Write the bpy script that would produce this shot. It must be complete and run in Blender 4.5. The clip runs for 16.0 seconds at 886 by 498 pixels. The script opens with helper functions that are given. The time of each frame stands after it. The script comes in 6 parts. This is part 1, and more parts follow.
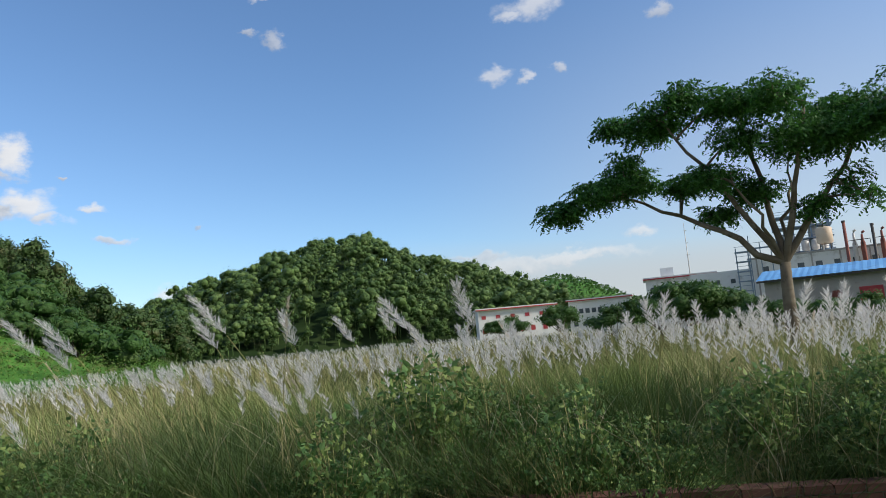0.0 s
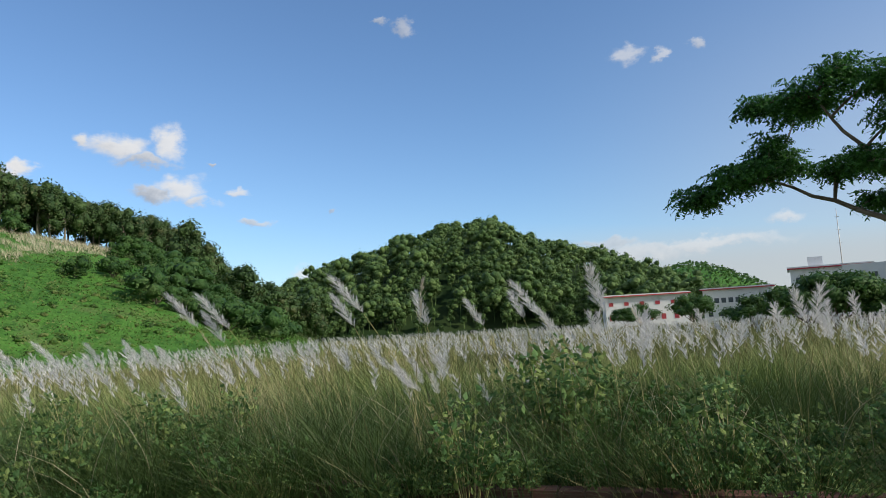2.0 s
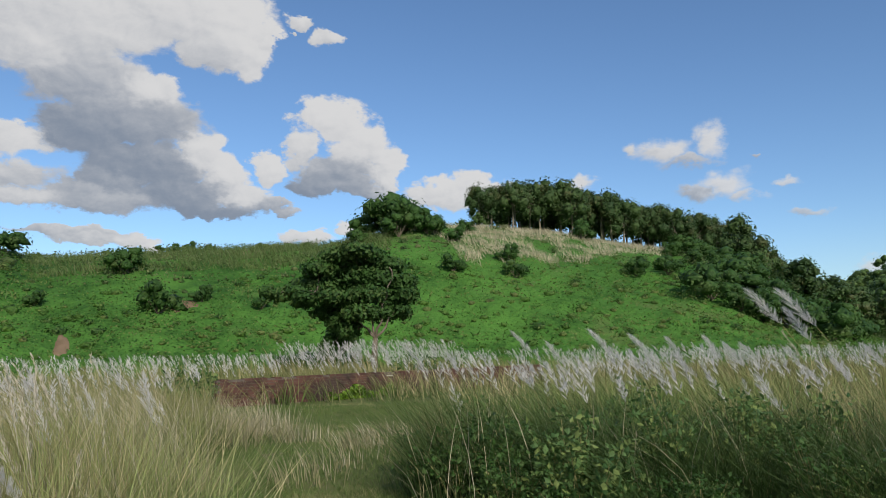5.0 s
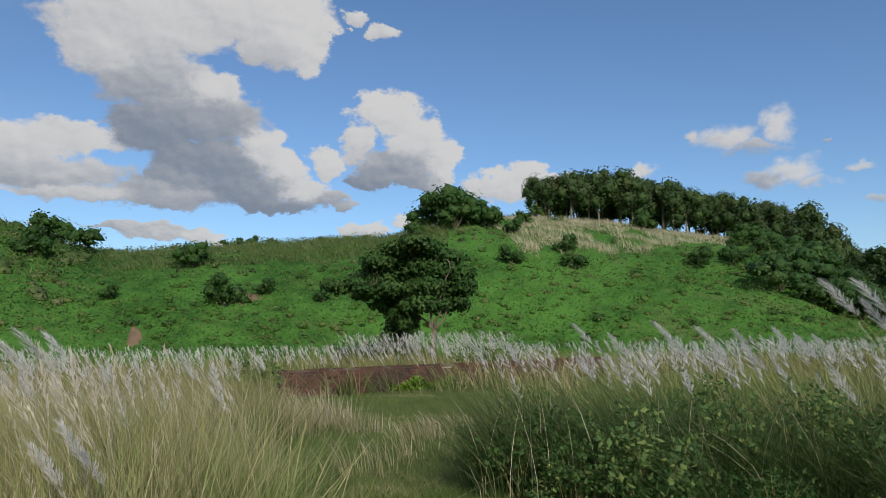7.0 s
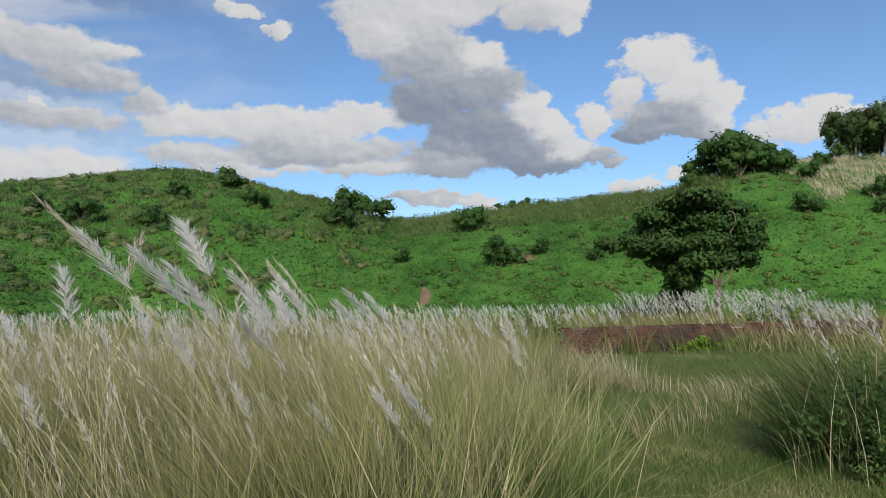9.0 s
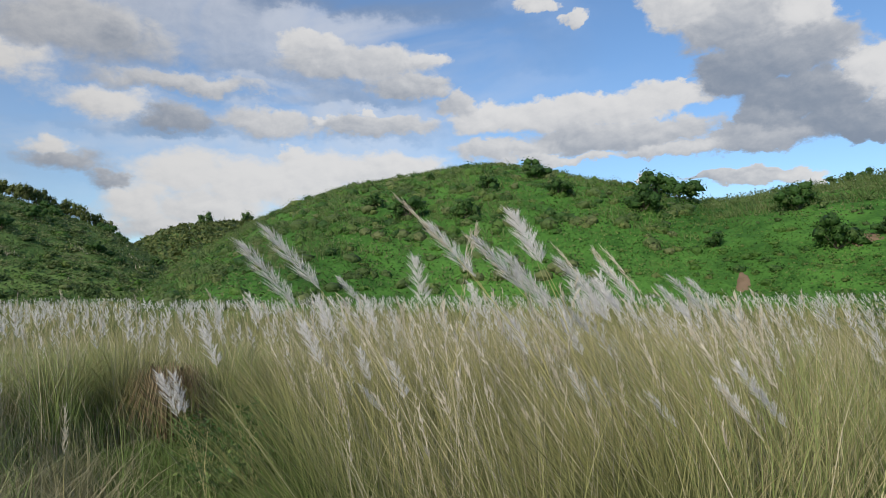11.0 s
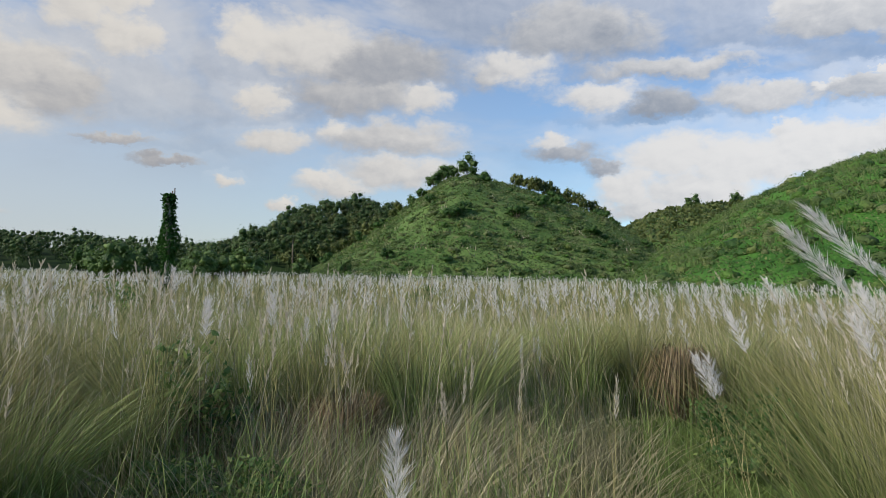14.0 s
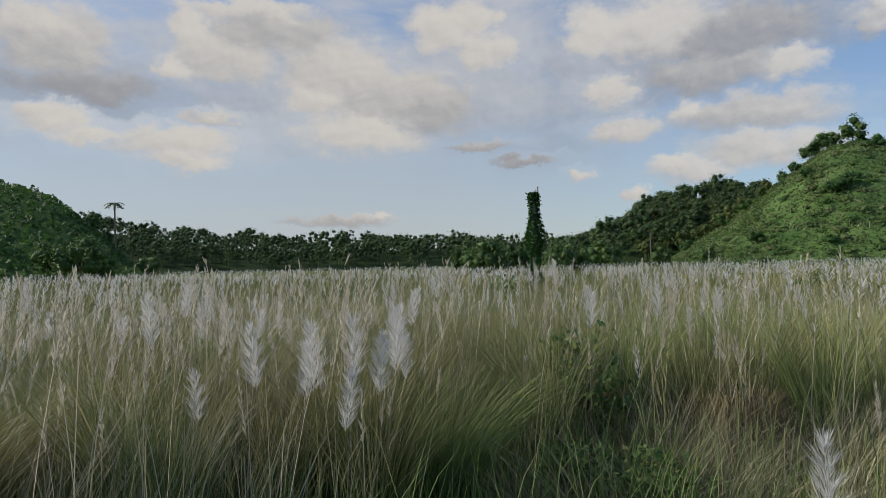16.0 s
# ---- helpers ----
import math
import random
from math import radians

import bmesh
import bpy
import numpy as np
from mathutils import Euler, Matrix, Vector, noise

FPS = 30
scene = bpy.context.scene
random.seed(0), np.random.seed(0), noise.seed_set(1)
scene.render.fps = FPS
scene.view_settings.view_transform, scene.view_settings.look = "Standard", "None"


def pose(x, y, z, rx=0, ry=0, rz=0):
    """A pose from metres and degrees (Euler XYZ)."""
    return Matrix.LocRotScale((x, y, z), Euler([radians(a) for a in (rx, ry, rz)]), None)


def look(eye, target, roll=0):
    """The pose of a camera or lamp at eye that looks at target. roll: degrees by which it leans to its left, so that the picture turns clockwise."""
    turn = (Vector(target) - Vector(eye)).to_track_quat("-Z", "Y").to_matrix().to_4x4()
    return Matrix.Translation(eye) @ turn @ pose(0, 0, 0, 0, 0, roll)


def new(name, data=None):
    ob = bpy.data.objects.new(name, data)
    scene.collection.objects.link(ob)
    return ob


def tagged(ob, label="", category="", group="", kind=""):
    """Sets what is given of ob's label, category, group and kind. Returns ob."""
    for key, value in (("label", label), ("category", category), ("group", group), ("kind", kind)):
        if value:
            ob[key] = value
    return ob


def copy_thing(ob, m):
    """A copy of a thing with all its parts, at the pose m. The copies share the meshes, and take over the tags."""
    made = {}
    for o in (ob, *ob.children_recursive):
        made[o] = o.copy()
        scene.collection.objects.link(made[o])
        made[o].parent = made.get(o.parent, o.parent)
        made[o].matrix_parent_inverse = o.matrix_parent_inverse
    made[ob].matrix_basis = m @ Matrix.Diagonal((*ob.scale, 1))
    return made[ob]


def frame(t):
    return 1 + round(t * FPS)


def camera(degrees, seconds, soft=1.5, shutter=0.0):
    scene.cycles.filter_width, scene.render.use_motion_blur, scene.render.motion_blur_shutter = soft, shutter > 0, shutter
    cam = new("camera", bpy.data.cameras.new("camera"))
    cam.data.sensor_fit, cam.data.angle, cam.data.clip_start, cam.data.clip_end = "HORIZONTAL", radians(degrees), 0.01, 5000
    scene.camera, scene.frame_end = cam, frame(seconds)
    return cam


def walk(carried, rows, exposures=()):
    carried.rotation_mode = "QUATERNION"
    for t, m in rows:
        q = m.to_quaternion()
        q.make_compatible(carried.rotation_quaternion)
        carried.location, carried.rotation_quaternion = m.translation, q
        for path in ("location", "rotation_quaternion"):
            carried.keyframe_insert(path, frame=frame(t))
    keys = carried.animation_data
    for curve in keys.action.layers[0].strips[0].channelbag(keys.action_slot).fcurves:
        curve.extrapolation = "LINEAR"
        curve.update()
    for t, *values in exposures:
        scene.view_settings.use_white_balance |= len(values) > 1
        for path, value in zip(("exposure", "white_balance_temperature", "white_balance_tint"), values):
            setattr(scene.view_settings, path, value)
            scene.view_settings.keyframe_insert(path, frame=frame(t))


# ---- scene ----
import itertools

cam = camera(65.3, 16.0, soft=0.65)
PATH = [
    (0.0, pose(0.000, 0.400, 1.700, 97.29, 5.02, 0.42)),
    (0.5, pose(-0.037, 0.398, 1.700, 96.66, 3.74, 5.76)),
    (1.0, pose(-0.051, 0.397, 1.700, 96.50, 2.91, 7.70)),
    (1.5, pose(-0.045, 0.397, 1.700, 96.59, 2.55, 6.74)),
    (2.0, pose(-0.071, 0.394, 1.700, 96.69, 3.04, 10.63)),
    (2.5, pose(-0.120, 0.382, 1.700, 96.39, 2.32, 17.66)),
    (3.0, pose(-0.172, 0.361, 1.700, 96.57, 1.53, 25.60)),
    (3.5, pose(-0.219, 0.335, 1.700, 97.43, 1.05, 33.39)),
    (4.0, pose(-0.269, 0.296, 1.700, 97.61, 0.78, 42.34)),
    (4.5, pose(-0.301, 0.264, 1.700, 98.11, 0.24, 48.79)),
    (5.0, pose(-0.323, 0.236, 1.700, 97.96, 0.89, 53.97)),
    (5.2, pose(-0.329, 0.228, 1.700, 97.69, 1.16, 55.40)),
    (7.3, pose(-0.347, 0.200, 1.700, 96.89, 0.66, 60.14)),
    (7.5, pose(-0.352, 0.189, 1.700, 96.12, 0.66, 61.85)),
    (8.0, pose(-0.370, 0.153, 1.700, 94.82, 1.00, 67.57)),
    (8.5, pose(-0.385, 0.107, 1.700, 94.09, 1.01, 74.49)),
    (9.0, pose(-0.395, 0.063, 1.700, 94.30, 0.93, 80.97)),
    (9.2, pose(-0.397, 0.045, 1.700, 94.30, 0.82, 83.54)),
    (11.3, pose(-0.378, -0.132, 1.700, 93.34, 0.62, 109.29)),
    (11.5, pose(-0.372, -0.148, 1.700, 93.17, 0.46, 111.70)),
    (12.0, pose(-0.353, -0.188, 1.700, 92.51, -0.70, 118.06)),
    (12.5, pose(-0.327, -0.230, 1.700, 92.06, -0.32, 125.16)),
    (13.0, pose(-0.293, -0.272, 1.700, 91.92, -0.05, 132.85)),
    (13.5, pose(-0.255, -0.308, 1.700, 91.48, -0.35, 140.44)),
    (14.0, pose(-0.233, -0.325, 1.700, 92.00, -1.01, 144.42)),
    (14.5, pose(-0.198, -0.347, 1.700, 91.99, -0.92, 150.24)),
    (15.0, pose(-0.153, -0.369, 1.700, 91.41, 0.37, 157.47)),
    (15.5, pose(-0.103, -0.386, 1.700, 90.81, 0.93, 165.04)),
    (16.0, pose(-0.046, -0.397, 1.700, 91.27, 1.21, 173.41)),
]
walk(cam, PATH, exposures=[(0.0, 0.34), (2.5, 0.22), (5.0, 0.0), (7.4, -0.14), (8.4, 0.0), (9.0, 0.02), (12.5, 0.16), (14.0, 0.22), (15.0, 0.14), (16.0, 0.0)])

# ---- sky, clouds and sun ----
SUN_AZ, SUN_EL = -105.0, 32.0      # degrees to the left of +y, and up


def polar(az, r, z=0.0):
    a = radians(az)
    return Vector((-math.sin(a) * r, math.cos(a) * r, z))


# Each puff: azimuth, elevation, half width, half height in degrees, and how sunlit it is, in hundredths.
CLOUD_WISPS = [(12.9, 27.5, 1.2, 0.5, 90), (14.9, 24.9, 1, 0.4, 50), (12.8, 24.6, 1.2, 0.8, 55), (-9.7, 25.7, 3.4, 1.2, 95), (-7.7, 25.1, 1.2, 0.7, 90), (-19.7, 23.7, 1.2, 0.8, 60),
    (-5.8, 20.4, 1.4, 0.9, 85), (-8.5, 20.4, 0.7, 0.7, 85), (-11.4, 20.8, 0.8, 0.5, 70), (21.9, 5.4, 1.5, 0.7, 95), (-10, 5.8, 8.8, 0.6, 85), (-3.5, 6.4, 1.9, 0.5, 60),
    (-16.5, 7.3, 1.7, 0.6, 90)]
CLOUD_CALM = [(36.1, 14.9, 3.3, 1.2, 85), (32.1, 15.4, 1.6, 1.4, 97), (38.6, 15.2, 1.2, 0.6, 80), (33.5, 14, 2.6, 0.6, 55), (31.4, 12.1, 2.5, 1.2, 95), (29.8, 11.1, 1.6, 0.7, 75),
    (33.1, 11.4, 1.9, 0.6, 50), (41.7, 12.9, 1.4, 0.5, 90), (26.8, 12.2, 1.2, 0.5, 85), (25.5, 9.4, 1.8, 0.4, 65), (19.6, 10.2, 0.4, 0.3, 50), (29, 13.8, 0.6, 0.3, 50),
    (21.4, 5.2, 2, 0.7, 95), (-3, 6.3, 3.3, 0.5, 60), (-5.1, 5.4, 6.1, 1.1, 75)]
CLOUD_TOWER_TOP = [(71.9, 25.2, 4.2, 3.4, 97), (76.3, 25.1, 5.5, 2.5, 85), (70.1, 23.3, 2, 2.3, 97), (83.1, 23.5, 7.4, 2.8, 80), (85.6, 21.9, 3.4, 2.1, 85), (82.1, 19.8, 4.7, 2.4, 50),
    (78, 19.3, 2.8, 1.7, 93), (81.6, 16.4, 3.9, 2.3, 20), (78.1, 17.2, 5.3, 2.1, 35), (72.8, 22.9, 2.8, 1.9, 70), (65.9, 25.8, 1.5, 0.7, 85), (63.6, 24.6, 1.7, 0.7, 85),
    (66.9, 24.8, 0.4, 0.3, 70), (68.7, 24.3, 1.2, 0.9, 90)]
CLOUD_TOWER_FOOT = [(77.7, 14.1, 4.8, 2.1, 20), (74.5, 12, 4.5, 1.6, 22), (72.2, 10.8, 4.1, 0.8, 15), (73.2, 15.6, 1.9, 1.7, 95), (71.8, 13.9, 2, 1.9, 98), (70.2, 12.2, 2.2, 1.2, 90),
    (68, 11.3, 1.9, 0.6, 50), (79.8, 12.7, 2.6, 1.3, 35)]
CLOUD_TURRET = [(64.3, 18.7, 2.2, 1.7, 100), (62.5, 18.4, 2.9, 1.9, 100), (60.6, 16.5, 2.6, 2.1, 97), (58.7, 14.6, 1.7, 1.7, 95), (58.3, 13.4, 1.2, 0.9, 90), (62.5, 14.3, 3.6, 1.6, 40),
    (64.4, 13.1, 2.3, 1, 20), (68.1, 14.4, 1.5, 1.3, 95), (60.4, 12.9, 2.6, 0.8, 35), (60.8, 19, 0.7, 0.5, 100), (65.6, 16, 1.7, 1.6, 85)]
CLOUD_LOW_PUFFS = [(54, 12.3, 3.2, 1.4, 88), (51.1, 13.3, 1.7, 1.2, 97), (56.8, 11.4, 2, 0.7, 80), (49.2, 13, 1, 0.7, 90), (65.2, 8.9, 2.4, 0.6, 90), (61.6, 9.7, 1, 0.7, 95),
    (78.5, 8.2, 2.9, 0.5, 85), (82.3, 8.6, 4.6, 0.5, 60)]
CLOUD_BANK = [(94.9, 14.3, 9.7, 1.5, 85), (101.4, 14.2, 3.8, 1.4, 90), (86.6, 15.2, 3.6, 1.3, 92), (91.3, 12.3, 8.9, 1.4, 55), (81, 11.3, 5.7, 1.2, 45), (100.6, 11.6, 4.9, 1.1, 70),
    (96.2, 10.7, 5.9, 0.6, 80), (87.1, 10.9, 5.2, 0.7, 75), (97.2, 23, 2.1, 0.6, 85), (94.5, 21.5, 1.3, 0.7, 80), (89.5, 8.8, 0.8, 0.4, 90), (81, 8.2, 3.5, 0.6, 70),
    (77, 7.8, 1, 0.5, 90)]
CLOUD_BROKEN = [(139.3, 16.6, 3.7, 1.4, 85), (133.9, 19.5, 7.5, 2.6, 50), (131.6, 19.4, 2.6, 1.8, 20), (132, 14.4, 3.8, 1.1, 90), (126.4, 13.6, 3.1, 1.1, 30), (126.4, 16.2, 6.6, 0.8, 60),
    (112.9, 18.6, 7.4, 1.7, 65), (116.8, 20, 3, 1.2, 85), (108.4, 16.8, 3.9, 1.2, 55), (107.1, 18.8, 2.3, 0.7, 85), (119.8, 13.6, 4.5, 1.1, 70), (111.5, 13.6, 6.4, 1, 60),
    (115.1, 13.9, 1.1, 0.6, 100), (112, 14.6, 0.9, 0.4, 100), (104.2, 15.4, 1.8, 1.3, 60)]
CLOUD_HEAP = [(126.3, 9.5, 4.2, 1.9, 97), (121.2, 9.1, 5.2, 2.3, 97), (116.1, 9.7, 5.1, 2.2, 97), (111.1, 10.2, 5.9, 1.8, 90), (129.6, 7.2, 2.6, 1.9, 90), (124.4, 6.8, 5.2, 1.9, 85),
    (128.2, 5.5, 3.3, 1, 75), (134.3, 9.9, 3, 0.8, 35), (135.4, 10.9, 1.9, 0.7, 85), (131.5, 8.9, 1.7, 0.6, 30), (118.4, 11.3, 1.2, 0.9, 90)]
CLOUD_DUSK_A = [(202.5, 16.5, 4.9, 2.6, 60), (200.7, 13.6, 5.9, 1.4, 20), (203.9, 17.5, 2.4, 1.6, 90), (202.9, 11.2, 2.7, 1, 90), (200.7, 10.2, 2.3, 0.7, 95), (194.5, 9.9, 4.6, 1.3, 88),
    (191.9, 11.9, 2.1, 0.5, 75), (193.7, 8.4, 3.3, 0.7, 90), (191, 16.4, 5.4, 2.4, 75), (193.1, 17.9, 2.1, 2.3, 92), (187.1, 18.3, 6.4, 2, 50), (188.8, 19.9, 5.9, 0.9, 85),
    (194.8, 15.3, 1.3, 1.1, 95)]
CLOUD_DUSK_B = [(181.7, 15.5, 5.6, 2.9, 75), (177.1, 13.8, 6.6, 2.7, 65), (179.9, 10.9, 5.6, 1.6, 92), (174.3, 12.9, 4.5, 2.3, 45), (173.2, 18.8, 2.8, 2.1, 90), (169.5, 17.2, 3.1, 2, 85),
    (170.8, 19.8, 2.6, 1.6, 90), (166.4, 8.1, 2.7, 0.4, 25), (170.1, 9.5, 2.6, 0.4, 40), (161.9, 6.8, 1, 0.5, 85), (181.9, 3.8, 3.9, 0.5, 50), (179.1, 3.9, 1.3, 0.4, 90),
    (183.6, 13.3, 2.8, 1.8, 90)]
CLOUD_DUSK_C = [(156.3, 17.7, 6.3, 2.4, 85), (160.5, 17.9, 2.7, 2.1, 98), (150.1, 16.9, 7.8, 2.1, 30), (152.1, 14.5, 6.1, 1.8, 45), (146.6, 14, 2.5, 1.2, 85), (149, 10.9, 6, 1.3, 60),
    (153.5, 11.5, 1.6, 1, 90), (158.7, 10.2, 2.5, 1, 75), (159.5, 13.5, 2.5, 1.2, 85), (153.2, 7, 3.3, 0.9, 80), (148, 8.3, 5.1, 1.3, 75), (154.6, 7.5, 1.7, 0.7, 95),
    (157.7, 5.4, 0.8, 0.5, 85), (140.9, 16.3, 1.6, 1.3, 60)]
CLOUD_BEHIND = [(225, 22, 22, 9, 60), (255, 34, 24, 10, 60), (165, 36, 30, 6, 60), (100, 38, 22, 6, 60), (300, 30, 14, 4, 80)]
CLOUD_BANKS = [CLOUD_WISPS, CLOUD_CALM, CLOUD_TOWER_TOP, CLOUD_TOWER_FOOT, CLOUD_TURRET, CLOUD_LOW_PUFFS, CLOUD_BANK, CLOUD_BROKEN, CLOUD_HEAP,
               CLOUD_DUSK_A, CLOUD_DUSK_B, CLOUD_DUSK_C, CLOUD_BEHIND]


class Nodes:
    """Short hand for building node trees."""

    def __init__(self, tree):
        self.tree = tree

    def add(self, kind, **settings):
        node = self.tree.nodes.new(kind)
        for key, value in settings.items():
            setattr(node, key, value)
        return node

    def link(self, value, socket):
        if isinstance(value, bpy.types.NodeSocket):
            self.tree.links.new(value, socket)
        elif value is not None:
            socket.default_value = value

    def math(self, op, a, b=None, c=None, clamp=False):
        node = self.add("ShaderNodeMath", operation=op, use_clamp=clamp)
        for value, socket in zip((a, b, c), node.inputs):
            self.link(value, socket)
        return node.outputs[0]

    def vec(self, op, a, b=None, c=None):
        node = self.add("ShaderNodeVectorMath", operation=op)
        for value, socket in zip((a, b, c), node.inputs):
            self.link(value, socket)
        return node.outputs["Value"] if op in ("LENGTH", "DOT_PRODUCT") else node.outputs[0]

    def step(self, x, lo, hi, a=0.0, b=1.0):
        node = self.add("ShaderNodeMapRange", interpolation_type="SMOOTHSTEP")
        for value, socket in zip((x, lo, hi, a, b), node.inputs):
            self.link(value, socket)
        return node.outputs[0]

    def mix(self, f, a, b, blend="MIX"):
        node = self.add("ShaderNodeMix", data_type="RGBA", blend_type=blend)
        self.link(f, node.inputs[0])
        self.link(a if not isinstance(a, tuple) else (*a[:3], 1.0), node.inputs[6])
        self.link(b if not isinstance(b, tuple) else (*b[:3], 1.0), node.inputs[7])
        return node.outputs[2]

    def noise(self, vector, scale, detail=4.0, rough=0.55, distortion=0.0):
        node = self.add("ShaderNodeTexNoise")
        self.link(vector, node.inputs["Vector"])
        for key, value in (("Scale", scale), ("Detail", detail), ("Roughness", rough), ("Distortion", distortion)):
            node.inputs[key].default_value = value
        return node.outputs["Fac"]


def cloud_group():
    """Cover and sunlight of the clouds: the input is (azimuth, elevation, 0) in degrees."""
    tree = bpy.data.node_groups.new("cloud_field", "ShaderNodeTree")
    tree.interface.new_socket("Place", in_out="INPUT", socket_type="NodeSocketVector")
    tree.interface.new_socket("Field", in_out="OUTPUT", socket_type="NodeSocketFloat")
    tree.interface.new_socket("Light", in_out="OUTPUT", socket_type="NodeSocketFloat")
    n = Nodes(tree)
    place = n.add("NodeGroupInput").outputs[0]
    swirl = n.add("ShaderNodeTexNoise")
    n.link(n.vec("MULTIPLY", place, (0.30, 0.42, 1.0)), swirl.inputs["Vector"])
    for key, value in (("Scale", 1.0), ("Detail", 5.0), ("Roughness", 0.62)):
        swirl.inputs[key].default_value = value
    bent = n.vec("ADD", place, n.vec("MULTIPLY", n.vec("SUBTRACT", swirl.outputs["Color"], (0.5, 0.5, 0.5)), (5.2, 3.4, 0.0)))
    least, weight, light = None, None, None
    for az, el, ra, re, tone in itertools.chain(*CLOUD_BANKS):
        off = n.vec("MULTIPLY_ADD", bent, (1 / ra, 1 / re, 0), (-az / ra, -el / re, 0))
        away = n.vec("LENGTH", off)
        least = away if least is None else n.math("SMOOTH_MIN", least, away, 0.12)
        w_ = n.math("POWER", 0.004, away)
        shade = n.math("MULTIPLY_ADD", n.vec("DOT_PRODUCT", off, (-0.10, 0.20, 0.0)), 1.0, tone / 100.0)
        light = n.math("MULTIPLY", w_, shade) if light is None else n.math("MULTIPLY_ADD", w_, shade, light)
        weight = w_ if weight is None else n.math("ADD", weight, w_)
    fine_at = n.vec("MULTIPLY", place, (0.42, 0.62, 1.0))
    fine = n.noise(fine_at, 1.0, 6.0, 0.6, 0.3)
    lifted_fine = n.noise(n.vec("ADD", fine_at, (-0.16, 0.26, 0.0)), 1.0, 6.0, 0.6, 0.3)
    out = n.add("NodeGroupOutput")
    n.link(n.math("MULTIPLY_ADD", n.math("SUBTRACT", fine, 0.5), 0.75, n.math("SUBTRACT", 1.0, least)), out.inputs[0])
    relief = n.math("MULTIPLY", n.math("SUBTRACT", fine, lifted_fine), 0.5)
    n.link(n.math("ADD", n.math("DIVIDE", light, n.math("ADD", weight, 1e-5)), relief), out.inputs[1])
    return tree


world = bpy.data.worlds.new("sky")
scene.world = world
world.use_nodes = True
world.node_tree.nodes.clear()
w = Nodes(world.node_tree)
sky = w.add("ShaderNodeTexSky", sky_type="NISHITA", sun_disc=False, sun_elevation=radians(SUN_EL),
            sun_rotation=radians(-SUN_AZ), altitude=20.0, air_density=1.0, dust_density=0.25, ozone_density=2.2)
way = w.add("ShaderNodeSeparateXYZ")
w.link(w.add("ShaderNodeTexCoord").outputs["Generated"], way.inputs[0])
azimuth = w.math("MULTIPLY", w.math("ARCTAN2", w.math("MULTIPLY", way.outputs[0], -1.0), way.outputs[1]), 57.29578)
azimuth = w.math("ADD", azimuth, w.math("MULTIPLY", w.math("LESS_THAN", azimuth, -75.0), 360.0))
elevation = w.math("MULTIPLY", w.math("ARCSINE", way.outputs[2]), 57.29578)
spot = w.add("ShaderNodeCombineXYZ")
w.link(azimuth, spot.inputs[0])
w.link(elevation, spot.inputs[1])
field_group = cloud_group()
here = w.add("ShaderNodeGroup", node_tree=field_group)
w.link(spot.outputs[0], here.inputs[0])
soft = w.step(azimuth, 88.0, 140.0)
thin = w.step(azimuth, 50.0, 42.0)
cover = w.step(here.outputs[0], w.math("MULTIPLY_ADD", soft, -0.5, -0.06), w.math("ADD", w.math("MULTIPLY_ADD", soft, 0.22, 0.26), w.math("MULTIPLY", thin, 0.5)))
cover = w.math("MULTIPLY", cover, w.step(azimuth, 12.0, 40.0, 0.6, 0.97))
lit = w.math("MULTIPLY", w.step(here.outputs[1], 0.0, 1.1), w.step(azimuth, 105.0, 140.0, 1.0, 0.9))
sheet = w.noise(w.vec("MULTIPLY", spot.outputs[0], (0.05, 0.11, 1.0)), 1.0, 5.0, 0.6, 0.4)
sheet = w.math("MULTIPLY", w.step(sheet, 0.36, 0.6, 0.0, 0.62), w.math("MULTIPLY", w.step(azimuth, 86.0, 118.0), w.step(elevation, 5.0, 14.0)))
cover = w.math("MAXIMUM", cover, sheet)
evening = w.step(azimuth, 110.0, 175.0)
cloud_colour = w.mix(lit, w.mix(evening, (1.9, 2.25, 2.85), (2.6, 2.65, 2.85)), w.mix(evening, (6.0, 5.95, 5.92), (5.7, 5.4, 4.95)))
veil = w.math("MULTIPLY", w.step(azimuth, 110.0, 185.0), w.step(elevation, 30.0, 2.0))
veil = w.math("MAXIMUM", w.math("MULTIPLY", veil, 0.85), w.math("MULTIPLY", w.step(elevation, 9.0, 3.5), w.step(azimuth, 14.0, -8.0, 0.1, 0.85)))
veil = w.math("MAXIMUM", veil, w.math("MULTIPLY", w.step(elevation, 32.0, 4.0), w.step(azimuth, 6.0, -32.0, 0.0, 0.6)))
blue = w.mix(1.0, sky.outputs[0], (0.86, 1.025, 1.18), "MULTIPLY")
base_sky = w.mix(veil, blue, (3.8, 4.0, 4.25))
colour = w.mix(cover, base_sky, cloud_colour)
back = w.add("ShaderNodeBackground")
w.link(colour, back.inputs[0])
back.inputs[1].default_value = 0.115
w.link(back.outputs[0], w.add("ShaderNodeOutputWorld").inputs[0])

sun = bpy.data.lights.new("sun", "SUN")
sun.energy, sun.angle, sun.color = 3.8, radians(4.0), (1.0, 0.93, 0.82)
new("sun", sun).matrix_world = look(polar(SUN_AZ, 100, 100 * math.tan(radians(SUN_EL))), (0, 0, 0))


# ---- materials ----
def material(name, rough=0.8, spec=0.3, metal=0.0):
    m = bpy.data.materials.new(name)
    m.use_nodes = True
    n = Nodes(m.node_tree)
    b = m.node_tree.nodes["Principled BSDF"]
    b.inputs["Roughness"].default_value = rough
    b.inputs["Specular IOR Level"].default_value = spec
    b.inputs["Metallic"].default_value = metal
    return m, n, b


